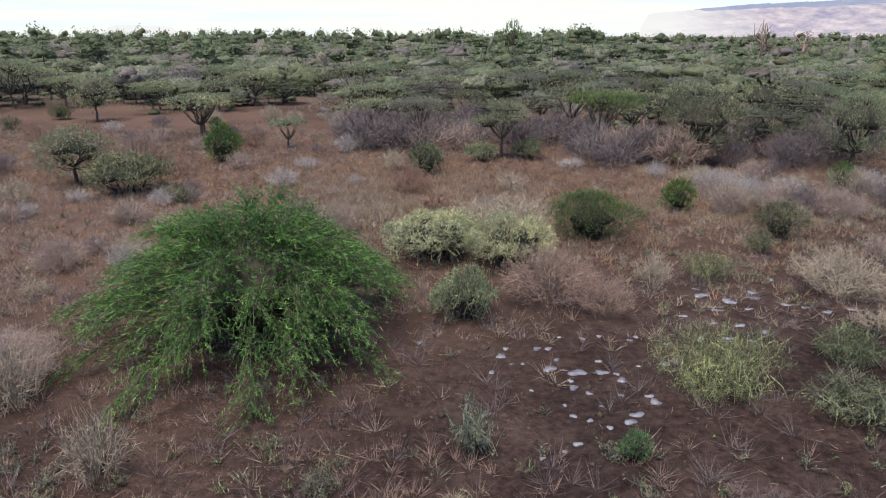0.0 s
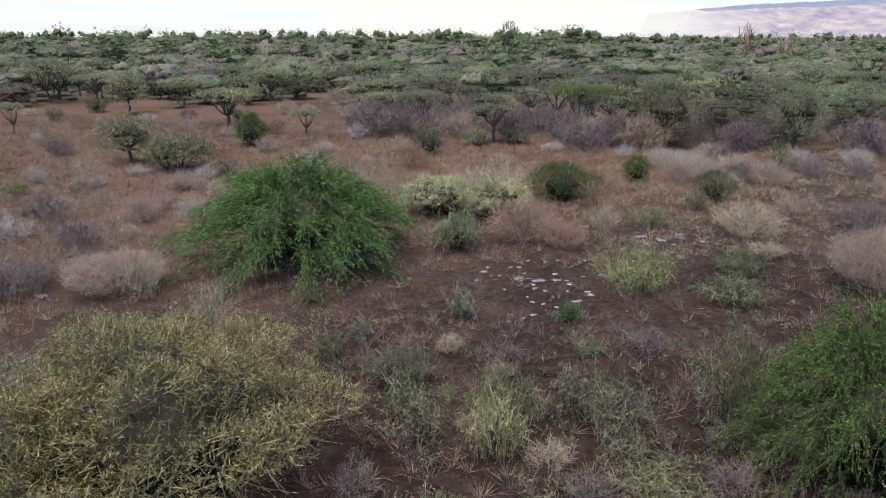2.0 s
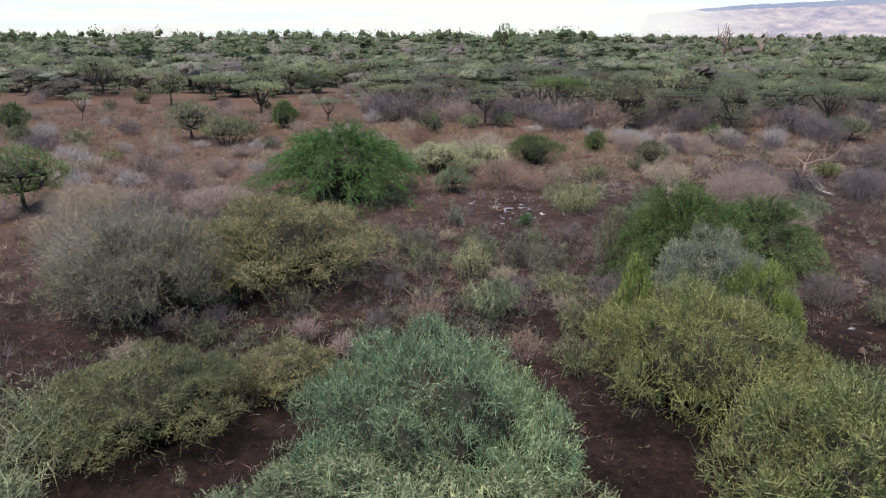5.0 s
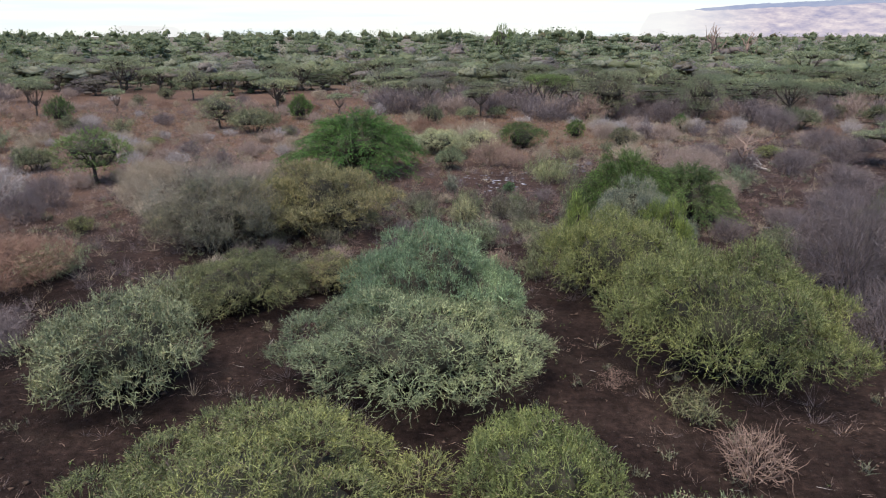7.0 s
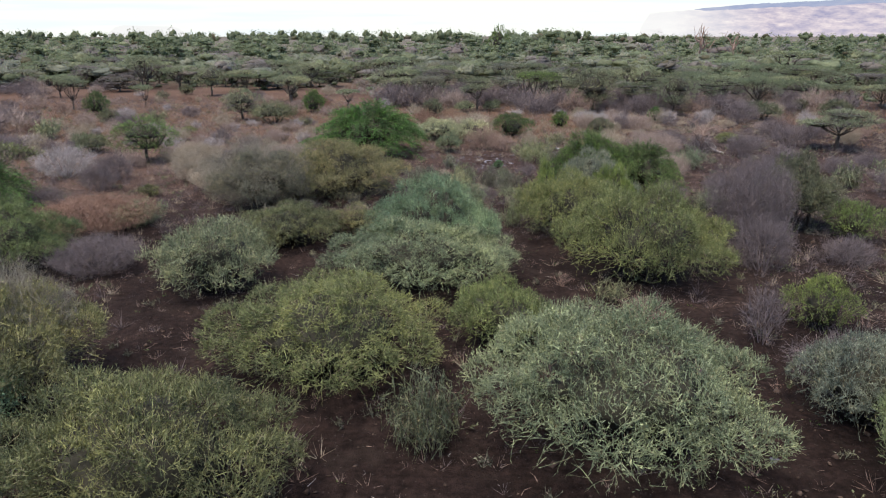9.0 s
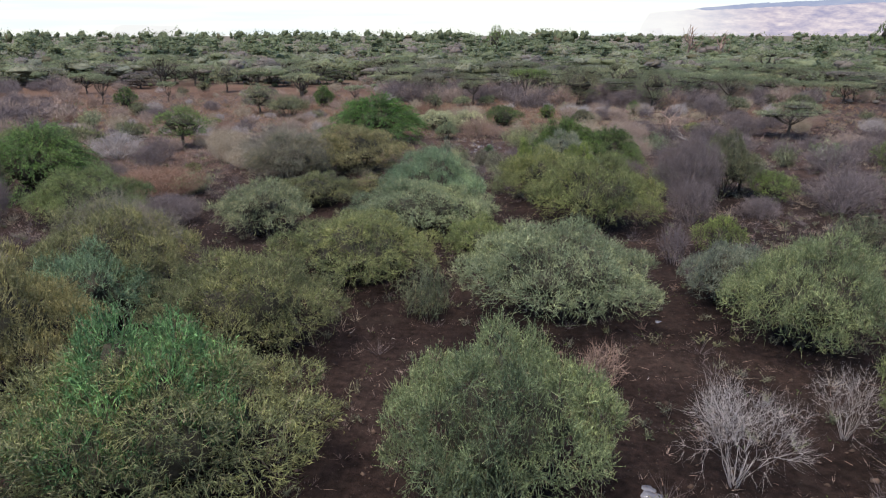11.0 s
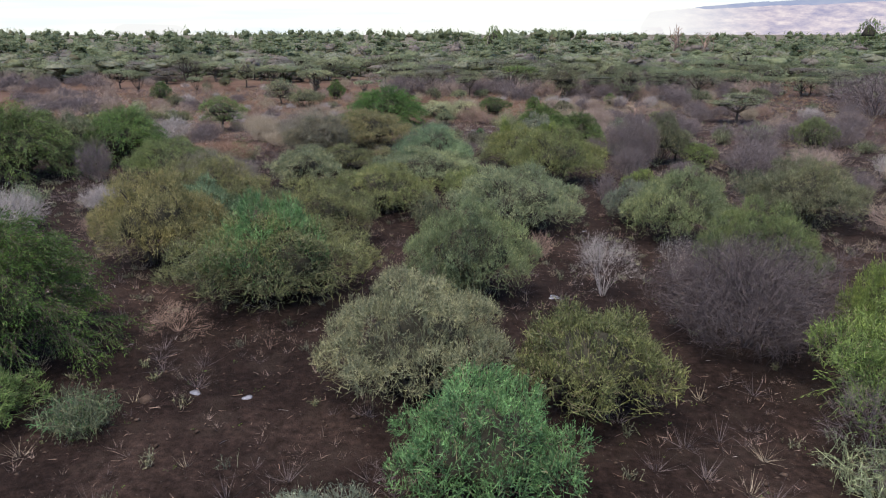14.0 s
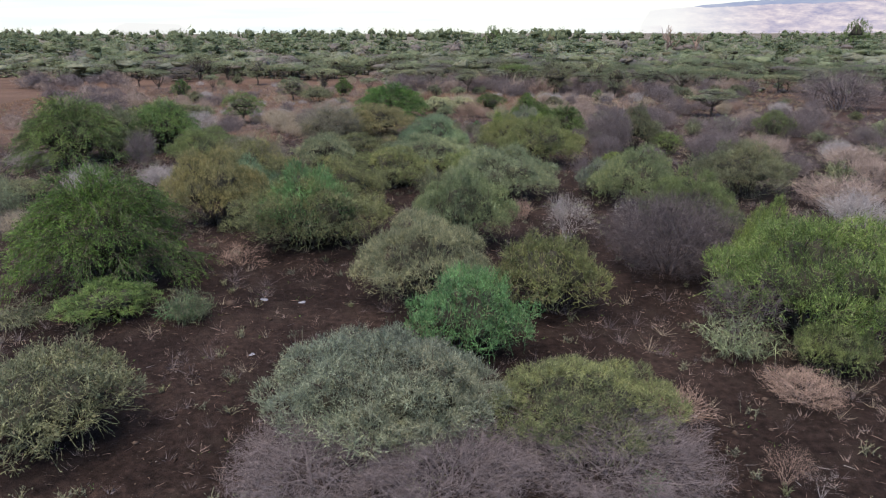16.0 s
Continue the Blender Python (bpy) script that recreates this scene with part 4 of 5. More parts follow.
plant("leafy", "green", -19.75, 61.27, 4.06, 3.24, "dry grass")
plant("umbrella", "acacia", -15.46, 68.53, 4.51, 2.79, "dry grass")
plant("leafy", "greygreen", -1.34, 55.20, 3.22, 2.48, "dry grass")
plant("layered", "acacia", 5.35, 62.50, 5.43, 4.97, "dry grass")
plant("dome", "mint", 3.44, 60.58, 2.76, 1.86, "dry grass")
plant("dome", "greygreen", 7.67, 62.38, 2.84, 1.86, "dry grass")
plant("umbrella", "lime", 14.72, 63.98, 6.60, 5.68, "dry grass")
plant("leafy", "green", 15.08, 43.01, 2.37, 2.08, "dry grass")
plant("leafy", "green", 28.78, 48.90, 1.89, 1.98, "dry grass")
plant("round", "greygreen", 22.39, 59.87, 7.45, 6.39, "dry grass")
plant("round", "acacia", 35.75, 78.61, 6.43, 5.92, "dry grass")
plant("round", "acacia", 33.59, 56.07, 5.97, 6.22, "dry grass")
plant("umbrella", "acacia", -11.14, 109.03, 8.37, 5.96, "dry grass")
plant("round", "acacia", -44.27, 88.95, 6.15, 5.61, "dry grass")
plant("umbrella", "acacia", -41.17, 101.87, 7.43, 4.01, "dry grass")
plant("umbrella", "acacia", -28.39, 106.74, 9.49, 4.85, "dry grass")
plant("umbrella", "acacia", -62.96, 102.83, 7.91, 6.57, "dry grass")
plant("bare", "purple", -7.12, 76.17, 6.24, 3.09, "dry grass")
plant("bare", "purple", 1.20, 69.70, 2.87, 2.48, "dry grass")
plant("bare", "purple", 16.77, 60.13, 3.99, 3.17, "dry grass")
plant("bare", "purple", 24.82, 59.02, 3.92, 2.66, "dry grass")
plant("bare", "purple", 29.22, 57.96, 4.81, 3.22, "dry grass")
plant("bare", "rose", 18.25, 42.91, 3.27, 1.95, "dry grass")
plant("bare", "rose", 22.34, 44.21, 3.74, 1.90, "dry grass")
plant("bare", "rose", 24.79, 41.85, 3.55, 2.18, "dry grass")
plant("bare", "white", 10.89, 57.94, 2.89, 0.87, "dry grass")
plant("bare", "white", -11.47, 57.71, 2.40, 1.00, "dry grass")
plant("weep", "green", 11.4, 6.00, 7.0, 4.6)
plant("weep", "darkgreen", 15.9, 8.20, 6.9, 3.6)
plant("wisp", "greygreen", 8.95, 8.80, 2.49, 3.19)
plant("wisp", "sage", 1.54, 7.04, 2.4, 2.0)
plant("wisp", "mint", 2.28, 2.22, 3.12, 1.82)
plant("wisp", "greygreen", 5.44, 5.22, 2.95, 0.77)
plant("bare", "pink", -0.60, 0.49, 1.95, 1.85)
plant("bare", "purple", -2.16, 5.26, 1.64, 0.89)
plant("fan", "white", -3.15, 9.87, 1.20, 1.12)
plant("bare", "rose", -15.14, 20.52, 5.25, 1.68)
plant("bare", "purple", -19.66, 19.82, 4.46, 1.59)
plant("bare", "straw", -16.01, 33.67, 2.32, 1.37)
plant("bare", "purple", -2.40, -0.05, 1.33, 1.40)
plant("wisp", "greygreen", 5.48, 0.12, 2.49, 1.58)
plant("bare", "purple", 7.50, 2.27, 1.67, 1.96)
plant("bare", "pink", 3.04, -2.21, 1.56, 1.21)
plant("bare", "umber", -12.9, 3.50, 8.4, 4.7)
plant("dome", "herb", -12.53, 2.00, 7.45, 4.07)
plant("dome", "olive", -7.6, 6.20, 10.2, 4.1)
plant("dome", "olive", -10.04, 4.20, 5.29, 3.68)
plant("dome", "moss", -8.7, -7.00, 6.2, 2.3)
plant("dome", "olive", -5.01, -4.50, 3.78, 1.70)
plant("dome", "bluegrey", 10.4, -0.60, 6.1, 4.4)
plant("dome", "lime", 11.18, -2.50, 3.13, 3.84)
plant("dome", "lime", 6.85, -2.50, 1.50, 4.29)
plant("dome", "yellowgreen", 8.4, -5.50, 7.7, 4.1)
plant("dome", "yellowgreen", 10.3, -13.00, 8.6, 4.6)
plant("dome", "teal", -0.1, -10.20, 7.3, 4.5)
plant("dome", "mint", -0.57, -13.60, 9.0, 3.1)
plant("dome", "mint", -10.6, -14.40, 5.9, 3.3)
plant("bare", "pink", -5.46, -4.81, 2.14, 1.71)
plant("fan", "pink", 6.08, -14.34, 1.62, 0.73)
plant("wisp", "greygreen", 7.98, -16.31, 2.10, 0.98)
plant("bare", "pink", 8.64, -19.21, 2.29, 1.46)
plant("round", "darkgreen", -28.28, 20.44, 6.77, 4.31)
plant("bare", "white", -32.49, 13.49, 5.91, 3.01)
plant("bare", "purple", -27.48, 12.03, 3.60, 2.61)
plant("wisp", "mint", -18.89, -2.74, 3.09, 1.80)
plant("bare", "redbrown", -21.44, -3.89, 8.17, 2.22)
plant("bare", "purple", -17.30, -12.21, 5.07, 1.87)
plant("bare", "purple", -43.44, 22.05, 7.27, 2.59)
plant("wisp", "mint", -45.69, 34.94, 3.96, 2.66)
plant("wisp", "greygreen", -31.64, 3.63, 4.56, 2.02)
plant("bare", "straw", -22.84, 18.49, 5.31, 2.26)
plant("bare", "straw", -17.90, 8.03, 4.49, 2.10)
plant("dome", "yellowgreen", -3.76, -22.80, 8.85, 3.15)
plant("dome", "yellowgreen", 2.62, -21.00, 4.3, 2.75)
plant("dome", "mint", 5.61, -27.50, 8.67, 4.00)
plant("wisp", "greygreen", -0.05, -27.95, 3.06, 2.56)
plant("dome", "moss", -6.87, -31.00, 7.54, 3.94)
plant("leafy", "lime", 15.73, -19.48, 3.01, 2.18)
plant("bare", "purple", 12.79, -20.86, 1.98, 2.45)
plant("dome", "bluegrey", 13.37, -26.50, 4.23, 2.93)
plant("bare", "purple", 18.48, -6.00, 5.63, 4.97)
plant("dome", "greygreen", 21.88, -4.00, 4.51, 4.79)
plant("bare", "purple", 16.71, -12.00, 3.72, 3.14)
plant("leafy", "lime", 24.74, -5.89, 3.72, 2.16)
plant("layered", "acacia", 41.66, 27.02, 8.34, 4.02)
plant("umbrella", "acacia", -65.27, 109.44, 13.69, 5.40, "dry grass")
plant("umbrella", "acacia", -58.60, 65.14, 5.38, 4.78, "dry grass")
plant("leafy", "darkgreen", -51.08, 57.44, 3.77, 3.28, "dry grass")
plant("umbrella", "acacia", -48.56, 68.56, 3.79, 3.41, "dry grass")
plant("umbrella", "acacia", -26.70, 77.60, 6.96, 4.34, "dry grass")
plant("round", "acacia", 23.35, 63.06, 5.09, 5.20, "dry grass")
plant("umbrella", "acacia", 86.39, 132.82, 13.51, 6.56, "dry grass")
plant("dome", "olive", -14.58, -26.00, 8.28, 4.4)
plant("bare", "umber", -14.7, -24.6, 6.4, 4.6)
plant("dome", "teal", -14.01, -29.00, 5.2, 3.6)
plant("dome", "olive", -14.38, -35.00, 7.05, 5.19)
plant("dome", "jade", -7.4, -39.60, 5.8, 4.75)
plant("dome", "moss", -6.98, -39.80, 9.5, 4.05)
plant("dome", "fern", 2.2, -40.00, 6.2, 4.6)
plant("wisp", "mint", 1.57, -40.40, 3.75, 2.44)
plant("dome", "fern", 14.7, -31.00, 6.8, 4.5)
plant("bare", "purple", 13.69, -24.65, 3.67, 2.05)
plant("fan", "white", 8.44, -39.81, 3.84, 3.15)
plant("fan", "white", 12.66, -37.51, 2.90, 2.33)
plant("dome", "lime", -24.68, -7.23, 2.30, 1.80)
plant("dome", "sage", -0.08, -49.00, 6.83, 4.26)
plant("dome", "yellowgreen", 5.74, -50.00, 5.3, 3.6)
plant("dome", "jade", 1.98, -54.80, 5.0, 3.4)
plant("bare", "plum", 12.95, -45.00, 8.23, 4.2)
plant("dome", "yellowgreen", 16.02, -39.00, 6.36, 4.44)
plant("dome", "greygreen", 24.41, -26.50, 8.12, 4.25)
plant("weep", "green", -16.43, -46.50, 9.60, 5.6)
plant("fan", "pink", -10.28, -43.85, 3.6, 1.1)
plant("wisp", "greygreen", -10.33, -51.64, 2.76, 1.53)
plant("fan", "pink", -5.98, -45.62, 1.43, 1.06)
plant("bare", "pink", 6.20, -33.88, 2.08, 1.59)
plant("dome", "bluegrey", -1.1, -60.20, 7.4, 3.2)
plant("dome", "bluegrey", 0.04, -60.50, 6.10, 3.12)
plant("dome", "moss", 5.5, -60.60, 6.2, 2.5)
plant("bare", "purple", -2.54, -63.20, 5.64, 1.5)
plant("bare", "purple", 1.28, -63.40, 5.73, 1.7)
plant("bare", "purple", 6.04, -62.60, 6.73, 1.7)
plant("dome", "lime", -14.3, -51.00, 4.4, 1.6)
plant("wisp", "jade", -10.87, -51.05, 2.97, 0.86)
plant("dome", "greygreen", -11.54, -61.00, 5.90, 2.96)
plant("dome", "lime", 16.88, -52.50, 9.32, 5.07)
plant("dome", "lime", 17.22, -47.00, 3.11, 4.29)
plant("fan", "purple", 13.09, -54.18, 4.07, 3.34)
plant("wisp", "mint", 12.93, -54.70, 3.88, 1.57)
plant("dome", "yellowgreen", 15.77, -56.42, 3.00, 2.26)
plant("bare", "pink", 13.67, -58.37, 3.39, 0.94)
plant("fan", "pink", 10.79, -63.21, 1.78, 1.23)
plant("fan", "white", 11.56, -63.75, 1.57, 0.85)
plant("wisp", "jade", 6.93, -63.51, 1.36, 0.57)
plant("bare", "pink", 8.82, -59.99, 2.24, 1.14)
plant("weep", "darkgreen", -36.03, -12.00, 11.70, 6.2)
plant("umbrella", "yellowgreen", -31.96, 0.00, 9.15, 4.5)
plant("dome", "yellowgreen", -22.64, -11.50, 7.90, 3.65)
plant("bare", "rose", 29.65, -31.52, 6.67, 2.75)
plant("bare", "rose", 39.08, -15.87, 6.80, 2.37)
plant("leafy", "yellowgreen", 41.05, 5.00, 4.87, 3.41)
plant("bare", "purple", 34.96, 4.54, 5.53, 2.78)
plant("bare", "purple", 66.59, 36.91, 15.86, 6.77)
plant("layered", "greygreen", 23.56, -2.89, 5.71, 3.13)
plant("wisp", "greygreen", -18.17, -51.62, 3.81, 0.84)
plant("bare", "white", -39.88, -13.24, 5.01, 1.64)
plant("dome", "greygreen", -34.44, -8.00, 6.93, 5.31)
plant("weep", "darkgreen", -30.67, -3.00, 10.15, 5.12)
plant("bare", "purple", -29.15, -12.00, 3.72, 3.37)
plant("wisp", "mint", -10.9, -8.4, 6.0, 1.9)
plant("bare", "purple", -26.85, 7.80, 3.29, 2.36)
plant("wisp", "mint", -19.56, -3.51, 2.77, 1.62)
plant("bare", "straw", -20.76, 11.14, 3.92, 2.81)
plant("wisp", "greygreen", 18.82, 0.96, 3.39, 1.68)
plant("bare", "purple", 16.87, 3.36, 2.71, 1.60)
plant("bare", "purple", 8.38, -8.27, 0.84, 1.99)
plant("wisp", "greygreen", 4.73, -3.26, 1.81, 1.60)
plant("wisp", "greygreen", -4.14, 13.16, 1.81, 1.15)
plant("wisp", "herb", -1.75, 11.47, 2.56, 1.41)
plant("wisp", "herb", -0.59, 7.98, 1.86, 1.47)
plant("wisp", "herb", 3.96, 9.01, 2.13, 1.73)
plant("wisp", "greygreen", 5.18, 9.29, 1.76, 1.39)
plant("wisp", "herb", -1.05, 11.53, 2.53, 1.42)
plant("wisp", "greygreen", 1.76, 8.41, 2.57, 2.35)
plant("wisp", "herb", 5.23, 8.37, 2.82, 1.52)


# ---- the thicket of acacias behind the clearing: single trees ----
def taken(x, y, spots, gap):
    return any((x - a) ** 2 + (y - b) ** 2 < gap * gap for a, b in spots)


def half_width(y):
    return 0.70 * (y + 82)


def clear_edge(x):
    """How far back the open ground reaches: deep on one side, shallow on the other, with bays and spurs."""
    x = np.asarray(x, float)
    return 57 + 11 * smooth(16, 8, x) + 34 * smooth(-8, -20, x) + 6 * np.sin(0.21 * x) + 4 * np.sin(0.53 * x + 1)


rs = np.random.default_rng(21)
spots = [tuple(o.location[:2]) for o in scene.objects if o.name.split(".")[0] in ("umbrella_tree", "acacia_tree", "small_tree")]
made = 0
while made < 170:
    y = 60 + 75 * rs.random() ** 1.1
    x = rs.uniform(-1, 1) * min(half_width(y), 105)
    if y < clear_edge(x) - (26 if x < -14 and made % 6 == 0 else 0) or taken(x, y, spots, 4.2):
        continue
    spots.append((x, y))
    kind = ("umbrella", "umbrella", "umbrella", "layered", "layered", "round")[rs.integers(6)]
    tint = ("acacia", "acacia", "wood_grey", "wood", "acacia", "wood_dry", "wood_dark", "greygreen")[rs.integers(8)]
    plant(kind, tint, round(x, 2), round(y, 2), rs.uniform(5.5, 9.0), rs.uniform(3.4, 5.4), "dry grass")
    made += 1
for i in range(22):
    y = rs.uniform(58, 110)
    x = rs.uniform(-1, 1) * min(half_width(y), 90)
    if y < clear_edge(x) - 6:
        continue
    plant("bare", ("purple", "purple", "rose")[rs.integers(3)], round(x, 2), round(y, 2), rs.uniform(3, 5.5), rs.uniform(1.6, 2.8), "dry grass")


# ---- grey undergrowth under the edge of the woodland, dry clumps before it ----
for tint, n, label in (("purple", 62, "purplish grey leafless scrub along the woodland's edge"), ("rose", 18, "dusty pink leafless scrub along the woodland's edge"), ("pink", 15, "brown leafless scrub along the woodland's edge")):
    places = []
    for i in range(n):
        x = rs.uniform(-12, 62)
        y = rs.uniform(57, 76) if x > 9 else rs.uniform(66, 82)
        w = rs.uniform(3.2, 6.0)
        places.append((x, y, w, w * rs.uniform(0.5, 0.72)))
    bare_thicket("leafless_scrub", places, tint, label)
for tint, n, label in (("purple", 34, "purplish grey leafless thicket on the flank of the clearing"), ("rose", 16, "dusty pink leafless thicket on the flank of the clearing")):
    places = []
    for i in range(n):
        y = rs.uniform(12, 98)
        w = rs.uniform(3.4, 6.4)
        places.append((-rs.uniform(0.5, 0.68) * (y + 62), y, w, w * rs.uniform(0.42, 0.6)))
    bare_thicket("leafless_scrub", places, tint, label)
for i in range(34):
    x, y = rs.uniform(15, 38), rs.uniform(38, 54)
    w = rs.uniform(1.6, 3.2)
    plant("bare", ("rose", "straw", "rose", "white", "purple")[rs.integers(5)], round(x, 2), round(y, 2), w, w * rs.uniform(0.5, 0.7), "dry grass")
for tint, n, label in (("rose", 16, "dusty pink dead brush on reddish soil"), ("straw", 18, "straw-coloured dead brush on reddish soil"), ("white", 8, "bleached dead brush on reddish soil"), ("purple", 12, "purplish grey dead brush on reddish soil")):
    places = []
    for i in range(n):
        w = rs.uniform(1.4, 3.0)
        places.append((rs.uniform(-46, -14), rs.uniform(16, 46), w, w * rs.uniform(0.45, 0.65)))
    bare_thicket("dead_brush", places, tint, label)


# ---- shrubs on the flanks of the open ground ----
spots = [tuple(o.location[:2]) for o in scene.objects if o.parent is None and o.type == 'EMPTY']
made = 0
while made < 64:
    y = rs.uniform(-38, 66)
    side = -1 if made % 2 else 1
    x = side * rs.uniform(17 + 0.12 * max(y, 0), min(0.66 * (y + 80), 62))
    if abs(x) < 17 or taken(x, y, spots, 4.2):
        continue
    spots.append((x, y))
    pick = rs.integers(10)
    kind, tint = (("bare", "purple"), ("bare", "purple"), ("bare", "straw"), ("bare", "rose"), ("wisp", "mint"), ("wisp", "greygreen"), ("dome", "greygreen"),
                  ("bare", "white"), ("bare", "pink"), ("leafy", "yellowgreen"))[pick]
    w = rs.uniform(2.4, 4.6) if kind != "leafy" else rs.uniform(1.6, 2.6)
    plant(kind, tint, round(x, 2), round(y, 2), w, w * rs.uniform(0.42, 0.62), "dry grass")
    made += 1


# ---- small shrubs over the clearing ----
made = 0
while made < 110:
    y = rs.uniform(30, 92)
    x = rs.uniform(-1, 1) * min(half_width(y), 58)
    if taken(x, y, spots, 3.0):
        continue
    spots.append((x, y))
    kind, tint = (("bare", "rose"), ("bare", "purple"), ("bare", "white"), ("bare", "rose"), ("wisp", "greygreen"), ("bare", "straw"), ("bare", "redbrown"), ("leafy", "greygreen"), ("bare", "straw"))[rs.integers(9)]
    w = rs.uniform(1.3, 3.4)
    plant(kind, tint, round(x, 2), round(y, 2), w, w * rs.uniform(0.45, 0.7), "dry grass")
    made += 1


# ---- grey thicket on the right flank, twiggy herbs on the open ground ----
made = 0
while made < 30:
    y = rs.uniform(-20, 74)
    x = rs.uniform(19, 58)
    if x > 0.66 * (y + 82) or taken(x, y, spots, 3.4):
        continue
    spots.append((x, y))
    w = rs.uniform(3.0, 5.6)
    plant("bare", ("purple", "purple", "purple", "rose")[rs.integers(4)], round(x, 2), round(y, 2), w, w * rs.uniform(0.45, 0.6), "dry grass")
    made += 1
made = 0
while made < 44:
    y = rs.uniform(-4, 15)
    x = rs.uniform(-11, 12)
    if taken(x, y, spots, 1.5):
        continue
    spots.append((x, y))
    kind, tint = (("wisp", "herb"), ("wisp", "herb"), ("wisp", "greygreen"), ("bare", "purple"), ("bare", "rose"), ("bare", "straw"))[rs.integers(6)]
    w = rs.uniform(1.0, 2.0)
    plant(kind, tint, round(x, 2), round(y, 2), w, w * rs.uniform(0.45, 0.65))
    made += 1


# ---- woods beyond, too many to count ----
def woods(name, n, y0, y1, per, leaf, tint, seed, high, label, wide=1.0):
    r = np.random.default_rng(seed)
    soup = Soup()
    yy = y0 + (y1 - y0) * r.random(n) ** 0.85
    xx = r.uniform(-1, 1, n) * (0.72 * (yy + 82)) * wide
    for x, y in zip(xx, yy):
        if y < clear_edge(x):
            continue
        w, h = r.uniform(2.6, 5.0), r.uniform(*high) * (0.8 if high[1] > 10 and x > 0.22 * y else 1.0)
        flat = r.random()
        z0 = float(ground_z(x, y))
        u = unit(r.normal(size=(per, 3)))
        u[:, 2] = np.abs(u[:, 2]) - 0.15
        if h > 7.5 and "tall" in label:
            w, flat = w * 1.15, 0.9
        thick = h * (0.26 if flat < 0.6 else 0.4)
        top = np.array([x, y, z0 + h - thick])
        if "scrub" in label:
            top = np.array([x, y, z0 + h * 0.35])
            w, thick = w * 0.72, h * 0.7
        if h > 7.5 and "tall" in label:
            for k in range(8):
                a2, rr = r.uniform(0, 6.28), r.uniform(0.2, 0.6)
                pad(soup, r, top + np.array([math.cos(a2) * w * rr, math.sin(a2) * w * rr, r.uniform(-0.6, 0.75) * thick * (1 - rr * 0.5)]), (w * 0.24, w * 0.24, thick * 0.17), 0, 0.2, PAD_A=7, PAD_B=4)
                uu = unit(r.normal(size=(26, 3)))
                leaves(soup, r, soup.v[-1].mean(0) + uu * np.array([w * 0.34, w * 0.34, thick * 0.27]), uu * np.array([1, 1, 0.5]), leaf * 0.8, leaf * 0.6, 0, np.array([0, 0, 1.5]))
        else:
            core = 0.26 if "scrub" in label else 0.62
            pad(soup, r, top - np.array([0, 0, thick * 0.35]), (w * core, w * core, thick * (core + 0.03)), 0, 0.24, PAD_A=9, PAD_B=4)
            for k in range(0 if "scrub" in label else 2 if 90 < y < 170 else 1):
                a2, rr = r.uniform(0, 6.28), r.uniform(0.1, 0.62)
                pad(soup, r, top + np.array([math.cos(a2) * w * rr, math.sin(a2) * w * rr, r.uniform(-0.2, 0.2) * thick]), (w * 0.46, w * 0.46, thick * 0.6), 0, 0.3, PAD_A=7, PAD_B=4)
        lump = 1 + 0.25 * np.sin(u[:, :1] * 5 + x) * np.cos(u[:, 1:2] * 4 + y)
        p = top + u * np.array([w, w, thick]) * lump
        d = unit(u * np.array([1, 1, 0.4]) + r.normal(0, 0.3, (per, 3)))
        leaves(soup, r, p, d, leaf, leaf * 0.7, 0, np.array([0, 0, 2.2]))
        if y < 260:
            a = np.array([[x, y, z0 - 0.1]])
            ribbons(soup, r, a, a + (0, 0, h * 0.4), a + (r.normal(0, 0.8), r.normal(0, 0.8), h * 0.85), 0.14, 1)
    ob = new(name, soup.mesh(name, (LEAF[tint], TWIG["bark"]), flat=False))
    return tagged(ob, label, "woodland", kind="stuff")


for k, (tint, label) in enumerate((("wood_dry", "grey-brown leafless scrub between acacias"), ("wood", "muted green thorn scrub between acacias"), ("wood_dark", "dark green thorn scrub between acacias"))):
    woods("thicket", 420 if tint == "wood_dry" else 260, 60, 160, 150, 0.26, tint, 27 + k, (1.6, 3.8), label)
for k, (tint, n, label) in enumerate((("wood", 165, "flat muted-green acacia crowns"), ("wood_grey", 160, "flat pale grey-green acacia crowns"), ("wood_dark", 140, "dark green tree crowns"),
                                      ("wood_lime", 80, "yellowish-green tree crowns"), ("wood_dry", 90, "grey-brown leafless crowns"))):
    woods("far_woods", n, 96, 190, 150, 0.38, tint, 31 + k, (2.6, 6.2), "woodland of " + label)
    woods("far_woods", int(n * 1.1), 185, 330, 65, 0.62, tint, 41 + k, (3.5, 8.0), "distant woodland of " + label)
woods("far_woods", 95, 140, 300, 90, 0.55, "wood_dark", 51, (8.0, 13.2), "tall dark trees standing out above the woodland")
woods("far_woods", 80, 140, 300, 90, 0.55, "wood", 53, (8.0, 12.4), "tall green trees standing out above the woodland")
woods("far_woods", 560, 320, 760, 26, 0.9, "wood_dark", 52, (8.5, 16.0), "woodland reaching to the skyline")


